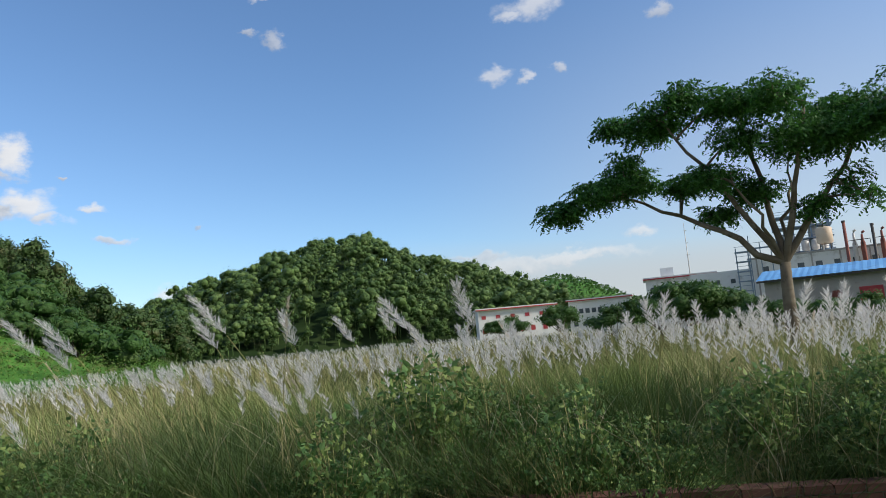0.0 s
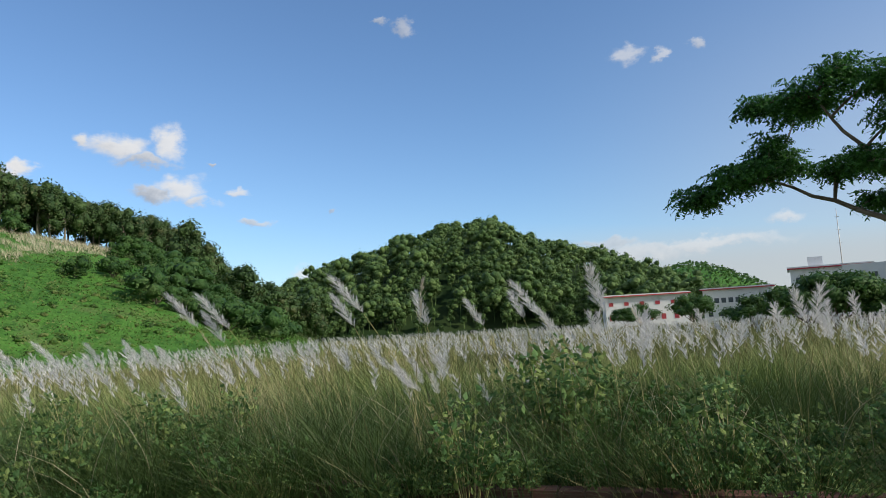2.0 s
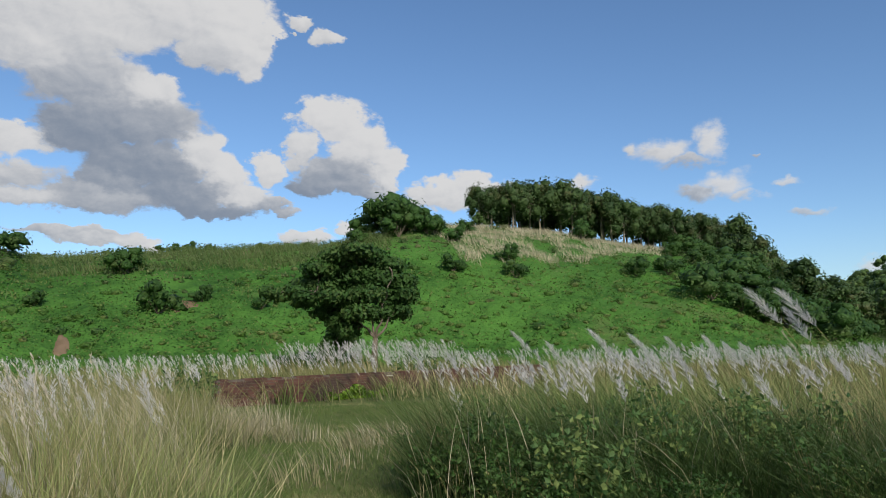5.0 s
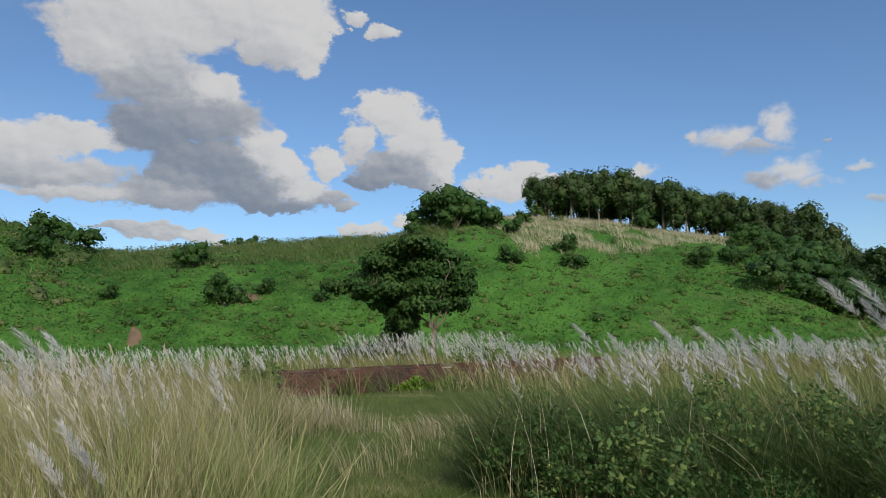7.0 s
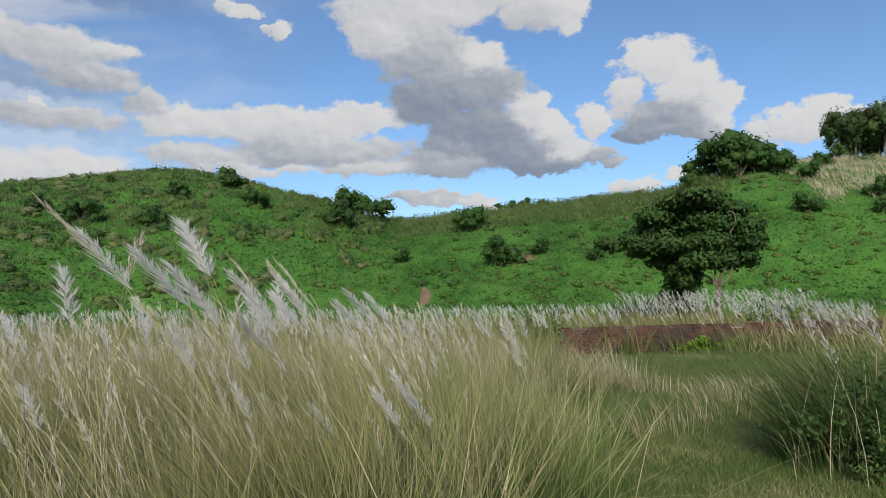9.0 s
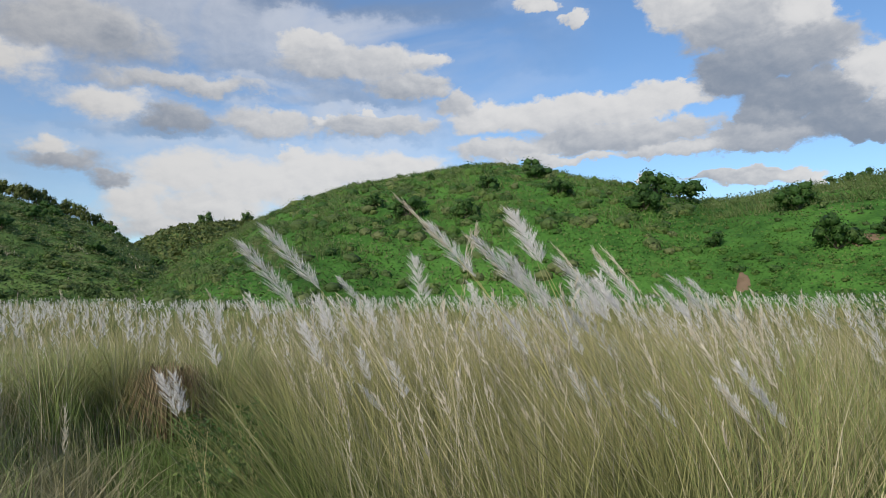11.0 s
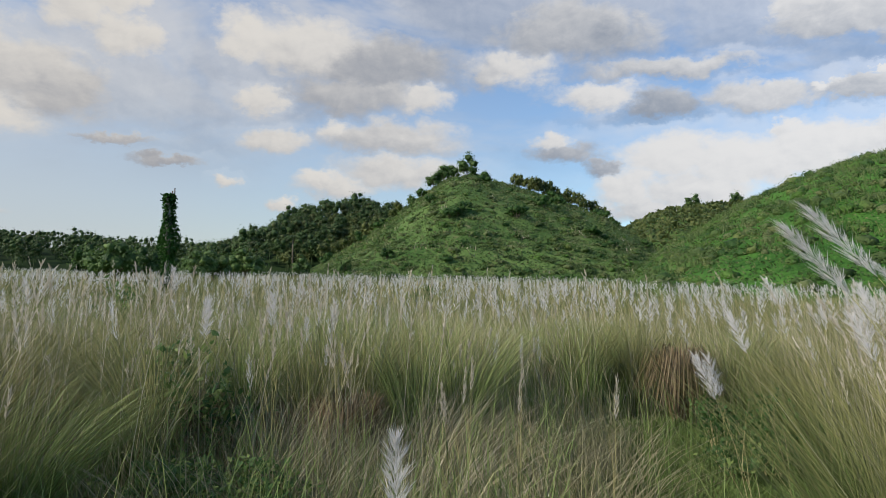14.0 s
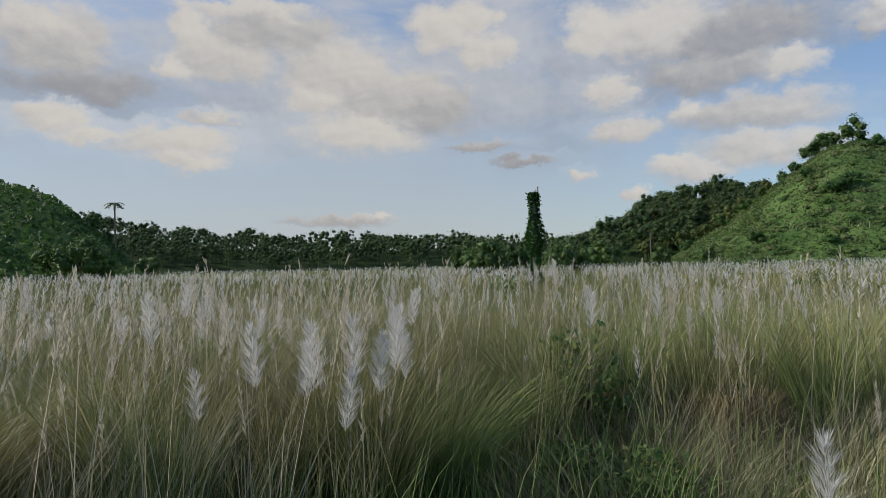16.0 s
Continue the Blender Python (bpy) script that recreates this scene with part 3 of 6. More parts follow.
def build_land():
    az = np.radians(np.concatenate([np.arange(-75, 15, 1.0), np.arange(15, 210, 0.6), np.arange(210, 285, 2.5)]))
    r = np.concatenate([[0.0], np.geomspace(1.5, 40, 30), np.linspace(42, 130, 100), np.geomspace(134, 900, 60), np.geomspace(1000, 4500, 8)])
    A, Rr = np.meshgrid(az, r, indexing="ij")
    x, y = -np.sin(A) * Rr, np.cos(A) * Rr
    z, which = land(x, y)
    z = np.where(Rr < 0.01, 0, z)
    na, nr = A.shape
    i, j = np.meshgrid(np.arange(na), np.arange(nr - 1), indexing="ij")
    k = (i + 1) % na
    quads = np.stack([i * nr + j, i * nr + j + 1, k * nr + j + 1, k * nr + j], -1).reshape(-1, 4)[:, ::-1]
    v = np.stack([x, y, z], -1).reshape(-1, 3)
    owner = np.max(which.reshape(-1)[quads], axis=1)
    labels = {"hill_a": "green scrub-covered hillside with dry grass near its top", "hill_h": "rounded green hill overgrown with scrub",
              "hill_k": "pointed green hill with trees on its top", "hill_b": "hill covered with dense dark green forest"}
    for number in range(-1, len(CRESTS)):
        f = quads[owner == number]
        used, back_index = np.unique(f, return_inverse=True)
        name = "ground" if number < 0 else "hill_%d" % (number + 1)
        key = "" if number < 0 else list(CRESTS)[number]
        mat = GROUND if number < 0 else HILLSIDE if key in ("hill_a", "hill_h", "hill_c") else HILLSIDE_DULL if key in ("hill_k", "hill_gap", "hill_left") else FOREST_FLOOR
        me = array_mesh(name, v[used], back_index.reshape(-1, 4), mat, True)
        label = "flat meadow ground of short grass and soil" if number < 0 else labels.get(key, "distant wooded green hill behind the meadow")
        tagged(new(name, me), label, "ground" if number < 0 else "hill", kind="structure")


build_land()


def lifted(az, r):
    """Places on the land, from azimuths and distances."""
    a = np.radians(az)
    x, y = -np.sin(a) * r, np.cos(a) * r
    return np.stack([x, y, land(x, y)[0]], -1)


# ---- the grass of the meadow ----
WIND = np.array([-math.sin(radians(152)), math.cos(radians(152)), 0.0])


def clearing(x, y):
    """1 in the mown gap that leads to the brick wall, in the trampled spot and round the camera's stand; 0 in tall grass."""
    r = np.hypot(x, y)
    az = np.degrees(np.arctan2(-x, y))
    az = np.where(az < -75, az + 360, az)
    jag = 2.5 * np.sin(r * 1.3) + 2.0 * np.sin(r * 0.47 + 1)
    bushy = (az > 44) & (az < 60) & (r < 10.5)
    lane = bushy | (az > 56.0 - (r - 8) * 0.75 + jag * 0.6) & (az < 72.5 + jag * 0.5) & (r < 21.8)
    spot = ((x + 5.6) / 1.9) ** 2 + ((y + 4.5) / 1.25) ** 2 < 1 + 0.25 * np.sin(x * 5) * np.sin(y * 4)
    front = np.interp(az, [-75, -20, 40, 58, 62, 74, 84, 113, 117, 127, 134, 142, 160, 172, 182, 206, 285], [6.2, 7.2, 7.6, 7.6, 6.0, 5.5, 3.5, 3.5, 8.2, 8.8, 8.0, 6.8, 6.2, 5.2, 4.4, 4.2, 3.0])
    return lane | spot | (r < front + 0.25 * np.sin(az * 0.9))


def spread(n, r0, r1, az0=-48, az1=215):
    az = rng.uniform(az0, az1, n)
    r = np.sqrt(rng.uniform(r0 * r0, r1 * r1, n))
    a = np.radians(az)
    return -np.sin(a) * r, np.cos(a) * r, az, r


def grass_array(p, height, width, lean, levels=2, curl=0.5, droop=0.0):
    """Tapering bent blades. lean: how far the tip is carried, as a vector."""
    n = len(p)
    turn = rng.uniform(0, np.pi, n)
    side = np.stack([np.cos(turn), np.sin(turn), 0 * turn], -1)
    rows = []
    for k in range(levels + 1):
        t = k / (levels + 1)
        c = p + lean * (t ** (1 + curl))[..., None] if np.ndim(t) else p + lean * t ** (1 + curl)
        c = c + np.stack([0 * height, 0 * height, height * (t * (1 + droop) - droop * t * t)], -1)
        half = (width * 0.5 * (1 - 0.55 * t))[:, None]
        rows += [c - side * half, c + side * half]
    rows.append(p + lean + np.stack([0 * height, 0 * height, height], -1))
    v = np.stack(rows, 1)
    f = []
    for k in range(levels):
        a = 2 * k
        f += [(a, a + 1, a + 3), (a, a + 3, a + 2)]
    f.append((2 * levels, 2 * levels + 1, 2 * levels + 2))
    return v.reshape(-1, 3), repeated(2 * levels + 3, np.array(f), n)


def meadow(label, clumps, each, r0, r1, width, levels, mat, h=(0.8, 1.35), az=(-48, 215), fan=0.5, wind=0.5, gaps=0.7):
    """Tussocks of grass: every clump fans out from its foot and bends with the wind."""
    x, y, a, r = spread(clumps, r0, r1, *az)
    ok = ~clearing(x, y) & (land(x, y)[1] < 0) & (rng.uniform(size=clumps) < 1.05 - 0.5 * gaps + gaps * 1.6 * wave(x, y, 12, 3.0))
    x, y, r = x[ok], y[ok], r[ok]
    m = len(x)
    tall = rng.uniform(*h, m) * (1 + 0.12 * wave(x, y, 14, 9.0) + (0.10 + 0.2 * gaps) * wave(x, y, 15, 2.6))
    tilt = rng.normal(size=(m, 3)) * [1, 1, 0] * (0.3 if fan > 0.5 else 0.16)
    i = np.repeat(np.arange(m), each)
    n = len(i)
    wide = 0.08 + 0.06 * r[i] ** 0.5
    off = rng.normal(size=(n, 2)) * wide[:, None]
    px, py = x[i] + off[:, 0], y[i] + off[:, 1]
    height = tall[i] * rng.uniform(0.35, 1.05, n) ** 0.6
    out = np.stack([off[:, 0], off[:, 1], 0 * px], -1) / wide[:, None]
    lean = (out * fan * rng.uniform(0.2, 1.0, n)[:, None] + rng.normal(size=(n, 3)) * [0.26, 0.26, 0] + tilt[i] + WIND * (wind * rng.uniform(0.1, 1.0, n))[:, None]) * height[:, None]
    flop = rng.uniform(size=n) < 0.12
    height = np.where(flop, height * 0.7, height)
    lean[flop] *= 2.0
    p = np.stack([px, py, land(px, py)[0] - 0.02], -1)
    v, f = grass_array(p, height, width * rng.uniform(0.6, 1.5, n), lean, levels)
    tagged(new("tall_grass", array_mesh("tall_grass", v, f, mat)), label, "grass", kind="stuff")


meadow("tall straw and green grass tussocks leaning in the wind", 210, 240, 3.4, 9, 0.0055, 2, GRASS, (0.9, 1.5), (66, 128), 0.4, 0.55)


def tussocks(label, share, mat, seed, wind=0.25):
    """Separate bushy tussocks, each a fountain of arching blades, with dark gaps between them."""
    g = np.random.default_rng(611)
    x, y, height = [], [], []
    for ix in np.arange(-10.5, 4.5, 0.66):
        for iy in np.arange(-10.5, 0.5, 0.66):
            px, py = ix + g.uniform(-0.27, 0.27), iy + g.uniform(-0.27, 0.27)
            x.append(px), y.append(py), height.append(g.uniform(0.55, 1.0))
    x, y, height = np.array(x), np.array(y), np.array(height)
    pick = g.uniform(size=len(x)) + 0.5 * wave(x, y, 33, 5.0)
    az = np.degrees(np.arctan2(-x, y)) % 360
    r = np.hypot(x, y)
    keep = (pick >= share[0]) & (pick < share[1]) & (az > 117) & (az < 214) & (r < 10.4) & ~clearing(x * 0.97, y * 0.97) & (wave(x, y, 35, 3.2) > -0.55)
    x, y, height, r = x[keep], y[keep], height[keep], r[keep]
    g = np.random.default_rng(seed)
    each = 400
    i = np.repeat(np.arange(len(x)), each)
    n = len(i)
    tall = (0.62 + 0.75 * height)[i] * g.uniform(0.45, 1.05, n) ** 0.7
    turn, d = g.uniform(0, 6.28, n), g.uniform(0, 1, n) ** 0.6
    out = np.stack([np.cos(turn), np.sin(turn), 0 * turn], -1)
    foot = np.stack([x[i], y[i], 0 * x[i]], -1) + out * (0.17 * d)[:, None]
    bias = g.normal(size=(len(x), 3)) * [0.22, 0.22, 0]
    lean = (out * (0.12 + 0.62 * d * g.uniform(0.4, 1.2, n))[:, None] + bias[i] + WIND * wind + g.normal(size=(n, 3)) * [0.14, 0.14, 0]) * tall[:, None]
    droop = np.clip(0.15 + 0.9 * d * g.uniform(0, 1, n), 0, 1.1)
    v, f = grass_array(foot, tall, g.uniform(0.004, 0.0085, n), lean, 3, 0.7, droop)
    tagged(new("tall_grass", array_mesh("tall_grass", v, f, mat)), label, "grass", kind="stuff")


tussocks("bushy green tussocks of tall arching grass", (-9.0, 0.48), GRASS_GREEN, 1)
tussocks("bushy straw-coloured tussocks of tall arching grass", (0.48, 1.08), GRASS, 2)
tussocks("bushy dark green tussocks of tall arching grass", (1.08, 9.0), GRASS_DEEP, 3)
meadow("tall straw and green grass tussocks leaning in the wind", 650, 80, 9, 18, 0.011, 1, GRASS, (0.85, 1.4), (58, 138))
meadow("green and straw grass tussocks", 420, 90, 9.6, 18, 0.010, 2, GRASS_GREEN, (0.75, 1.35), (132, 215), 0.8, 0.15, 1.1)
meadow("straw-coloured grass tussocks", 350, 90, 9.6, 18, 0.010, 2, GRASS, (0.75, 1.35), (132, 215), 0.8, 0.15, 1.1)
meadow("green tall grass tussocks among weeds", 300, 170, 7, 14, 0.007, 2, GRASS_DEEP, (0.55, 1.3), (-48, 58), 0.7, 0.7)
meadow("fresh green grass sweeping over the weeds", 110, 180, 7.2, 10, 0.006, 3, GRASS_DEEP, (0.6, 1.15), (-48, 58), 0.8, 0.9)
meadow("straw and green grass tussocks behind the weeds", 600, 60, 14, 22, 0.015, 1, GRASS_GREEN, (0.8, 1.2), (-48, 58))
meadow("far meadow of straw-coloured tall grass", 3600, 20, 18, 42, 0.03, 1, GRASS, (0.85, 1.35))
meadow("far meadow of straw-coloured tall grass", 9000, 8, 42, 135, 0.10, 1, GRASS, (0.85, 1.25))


meadow("fresh green tall grass beside the open lane", 42, 260, 4.2, 9, 0.006, 2, GRASS_GREEN, (1.0, 1.4), (72, 86), 0.4, 0.4)


def sparse_blades(label, count, az, r, h, mat, where):
    """Thin blades that stand singly in front of and between the tussocks."""
    x, y, a, d = spread(count, *r, *az)
    ok = where(x, y, a)
    x, y = x[ok], y[ok]
    m = len(x)
    high = rng.uniform(*h, m) * (1 + 0.35 * wave(x, y, 36, 1.8))
    lean = (WIND * rng.uniform(0.0, 0.5, m)[:, None] + rng.normal(size=(m, 3)) * [0.28, 0.28, 0]) * high[:, None]
    v, f = grass_array(np.stack([x, y, 0 * x], -1), high, rng.uniform(0.004, 0.008, m), lean, 2, 0.8, rng.uniform(0, 0.8, m))
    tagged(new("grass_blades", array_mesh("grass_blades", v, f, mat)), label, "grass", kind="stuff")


sparse_blades("thin single green grass blades", 5200, (114, 215), (3.6, 8), (0.25, 0.85), GRASS_GREEN, lambda x, y, a: clearing(x, y) & (rng.uniform(size=len(x)) < np.where(a < 134, 0.18, 1.0)))
sparse_blades("low green grass between the tussocks", 26000, (116, 215), (4.0, 10), (0.25, 0.7), GRASS_GREEN, lambda x, y, a: ~clearing(x, y))
sparse_blades("low straw-coloured grass between the tussocks", 9000, (116, 215), (4.0, 10), (0.3, 0.95), DRY, lambda x, y, a: ~clearing(x, y))


def lane_tufts():
    """Sparse dry tussocks in the mown lane."""
    spots = [(69, 14.5, 0.75), (70.5, 13.4, 0.7), (67.5, 15.2, 0.6), (66, 13.8, 0.4), (71, 16, 0.7), (63, 10.5, 0.35), (61, 11.4, 0.35), 
             (60.5, 12.8, 0.3), (65.5, 9.6, 0.45), (58.5, 14.2, 0.3)]
    vs, fs, count = [], [], 0
    for az, r, h in spots:
        n = 80 if r < 11.6 else 260
        off = rng.normal(size=(n, 3)) * [0.3, 0.3, 0]
        p = lifted(np.array([az]), np.array([r])) + off
        height = h * rng.uniform(0.4, 1.15, n)
        v, f = grass_array(p, height, rng.uniform(0.007, 0.015, n), (off * 0.8 + WIND * 0.35 + rng.normal(size=(n, 3)) * [0.12, 0.12, 0]) * height[:, None], 1)
        vs.append(v), fs.append(f + count)
        count += len(v)
    tagged(new("dry_grass", array_mesh("dry_grass", np.concatenate(vs), np.concatenate(fs), DRY)), "dry pale tufts of grass in the open lane", "grass", kind="stuff")


lane_tufts()


def bush_grass():
    """Green tussocks that grow through the weeds beside the lane."""
    g = np.random.default_rng(57)
    pairs = []
    for _ in range(22):
        az, r, n = g.uniform(43, 55), g.uniform(8.2, 10.6), 170
        off = g.normal(size=(n, 3)) * [0.22, 0.22, 0]
        high = g.uniform(0.9, 1.5) * g.uniform(0.4, 1.05, n)
        pairs.append(grass_array(lifted(np.array([az]), np.array([r])) + off, high, g.uniform(0.005, 0.009, n), (off * 0.7 + WIND * 0.5 + g.normal(size=(n, 3)) * [0.3, 0.3, 0]) * high[:, None], 2, 0.9))
    tagged(new("tall_grass", array_mesh("tall_grass", *joined(*pairs), GRASS_DEEP)), "green grass growing through the weeds beside the lane", "grass", kind="stuff")


bush_grass()


def dry_tangle():
    """Fallen straw and half-dry tufts in front of the tussocks."""
    g = np.random.default_rng(58)
    pairs = []
    for _ in range(70):
        az, r, n = g.uniform(131, 172), g.uniform(4.6, 7.6), 130
        off = g.normal(size=(n, 3)) * [0.2, 0.2, 0]
        high = g.uniform(0.3, 0.75) * g.uniform(0.35, 1.1, n)
        lay = g.normal(size=3) * [0.5, 0.5, 0]
        pairs.append(grass_array(lifted(np.array([az]), np.array([r])) + off, high, g.uniform(0.004, 0.008, n), (off * 1.2 + lay + g.normal(size=(n, 3)) * [0.35, 0.35, 0]) * high[:, None], 2, 0.9))
    tagged(new("dry_grass", array_mesh("dry_grass", *joined(*pairs), DRY)), "tangled dry straw in front of the tall grass", "grass", kind="stuff")


dry_tangle()


def lawn(count, r0, r1):
    x, y, a, r = spread(count, r0, r1, 48, 165)
    ok = clearing(x, y)
    x, y = x[ok], y[ok]
    m = len(x)
    height = rng.uniform(0.03, 0.11, m)
    lean_v = rng.normal(size=(m, 3)) * [1, 1, 0] * 0.05
    v, f = grass_array(np.stack([x, y, land(x, y)[0] - 0.01], -1), height, rng.uniform(0.006, 0.014, m), lean_v, 0)
    tagged(new("short_grass", array_mesh("short_grass", v, f, LAWN)), "short green grass of the open lane", "grass", kind="stuff")


lawn(260000, 9, 23)
lawn(190000, 3.6, 9)


# ---- plumes ----
def plume_array(n_hair, length=0.34, spread_w=0.055, seed=1):
    """One feathery seed head that stands on the origin: lobes of fine hair up its axis."""
    g = np.random.default_rng(seed)
    lobes = int(np.clip(n_hair / 8, 5, 22))
    which = g.integers(0, lobes, n_hair)
    t = (which + 0.25 * g.uniform(0, 1, n_hair)) / lobes
    swell = np.interp(t, [0, 0.25, 0.7, 1.0], [0.75, 1.0, 0.75, 0.3]) * (0.8 + 0.4 * np.abs(np.sin(which * 5.7 + seed)))
    ang = which * 2.65 + g.normal(size=n_hair) * 0.38
    out = np.stack([np.cos(ang), np.sin(ang), 0 * ang], -1)
    up = np.array([0, 0, 1.0])
    along = g.uniform(0.0 if n_hair > 60 else 0.55, 1.0, n_hair) ** 0.8
    reach = (spread_w * swell)[:, None] * out * (along ** 1.2)[:, None] + (length * 0.2 * (0.7 + 0.5 * swell) * along)[:, None] * up
    base = (t * length * 0.82)[:, None] * up + reach * (0.4 if n_hair > 60 else 0.0)
    tip = (t * length * 0.82)[:, None] * up + reach + g.normal(size=(n_hair, 3)) * length * 0.024 + (length * 0.05) * up + out * (spread_w * 0.12)
    side = unit(np.cross(tip - base, out + 0.6 * g.normal(size=(n_hair, 3)))) * (length * 0.0032 + (0.36 if n_hair > 60 else 0.42) * length / n_hair)
    mid = base * 0.55 + tip * 0.45
    v = np.stack([base, mid - side, tip, mid + side], 1)
    return v.reshape(-1, 3), repeated(4, np.array([[0, 1, 2], [0, 2, 3]]), n_hair)


def plume_field(label, n, r0, r1, hairs, width, az=(-48, 215), size=(0.26, 0.42), top=(1.15, 1.75)):
    x, y, a, r = spread(n, r0, r1, *az)
    ok = ~clearing(x, y) & (land(x, y)[1] < 0) & (rng.uniform(size=n) < np.clip(0.45 + 0.5 * wave(x, y, 41, 6.0) + 0.5 * wave(x, y, 43, 26.0), 0.06, 1))
    x, y, r = x[ok], y[ok], r[ok]
    m = len(x)
    z = land(x, y)[0]
    kinds = [plume_array(hairs, 1.0, width, 100 + k) for k in range(5)]
    which = rng.integers(0, 5, m)
    scale = rng.uniform(*size, m)
    height = rng.uniform(*top, m) - scale * 0.5
    turn = rng.uniform(0, 6.28, m)
    lean = WIND * (rng.uniform(0.2, 0.75, m) * np.interp(a[ok], [120, 150], [1.0, 0.3]))[:, None] + rng.normal(size=(m, 3)) * [0.14, 0.14, 0]
    foot = np.stack([x, y, z], -1)
    head = foot + np.stack([0 * x, 0 * x, height], -1) + lean * (height * 0.45)[:, None]
    vs, fs, count = [], [], 0
    for k in range(5):
        idx = np.nonzero(which == k)[0]
        v0, f0 = kinds[k]
        c, s = np.cos(turn[idx])[:, None], np.sin(turn[idx])[:, None]
        v = np.stack([v0[None, :, 0] * c - v0[None, :, 1] * s, v0[None, :, 0] * s + v0[None, :, 1] * c, np.broadcast_to(v0[None, :, 2], (len(idx), len(v0)))], -1)
        v = (v + v[..., 2:] * lean[idx][:, None] * 0.9) * scale[idx][:, None, None] + head[idx][:, None]
        vs.append(v.reshape(-1, 3))
        fs.append(repeated(len(v0), f0, len(idx)) + count)
        count += v.shape[0] * v.shape[1]
    tagged(new("grass_plumes", array_mesh("grass_plumes", np.concatenate(vs), np.concatenate(fs), PLUME)), label, "grass", kind="stuff")
    sv, sf = grass_array(foot, height, np.full(m, 0.006 + 0.0006 * np.mean(r)), head - foot - np.stack([0 * x, 0 * x, height], -1), 1)
    tagged(new("grass_stems", array_mesh("grass_stems", sv, sf, STEM)), "thin yellow-green stems of plumed grass", "grass", kind="stuff")


plume_field("silvery white seed plumes standing above the grass", 430, 5.5, 11, 140, 0.17, (-48, 130), (0.28, 0.42), (0.95, 1.55))
plume_field("slim silvery seed heads standing above the grass", 300, 5.0, 11, 110, 0.11, (136, 215), (0.2, 0.36), (0.75, 1.5))
plume_field("silvery white seed plumes standing above the grass", 1700, 11, 26, 60, 0.17, (58, 145), (0.28, 0.44), (0.95, 1.42))
plume_field("silvery white seed plumes standing above the grass", 1400, 11, 26, 54, 0.15, (135, 215), (0.22, 0.40), (0.9, 1.5))
plume_field("silvery white seed plumes standing above the grass", 2100, 9.5, 26, 60, 0.20, (-48, 58), (0.32, 0.55), (0.95, 1.5))
plume_field("tall silvery seed plumes behind the brick wall", 420, 30, 39, 30, 0.2, (52, 66), (0.4, 0.6), (1.25, 1.9))
plume_field("far silvery white seed plumes", 17000, 26, 60, 10, 0.19, (-48, 215), (0.26, 0.42), (1.0, 1.4))
plume_field("far silvery white seed plumes", 17000, 60, 135, 5, 0.24, (-48, 215), (0.3, 0.45), (1.05, 1.45))


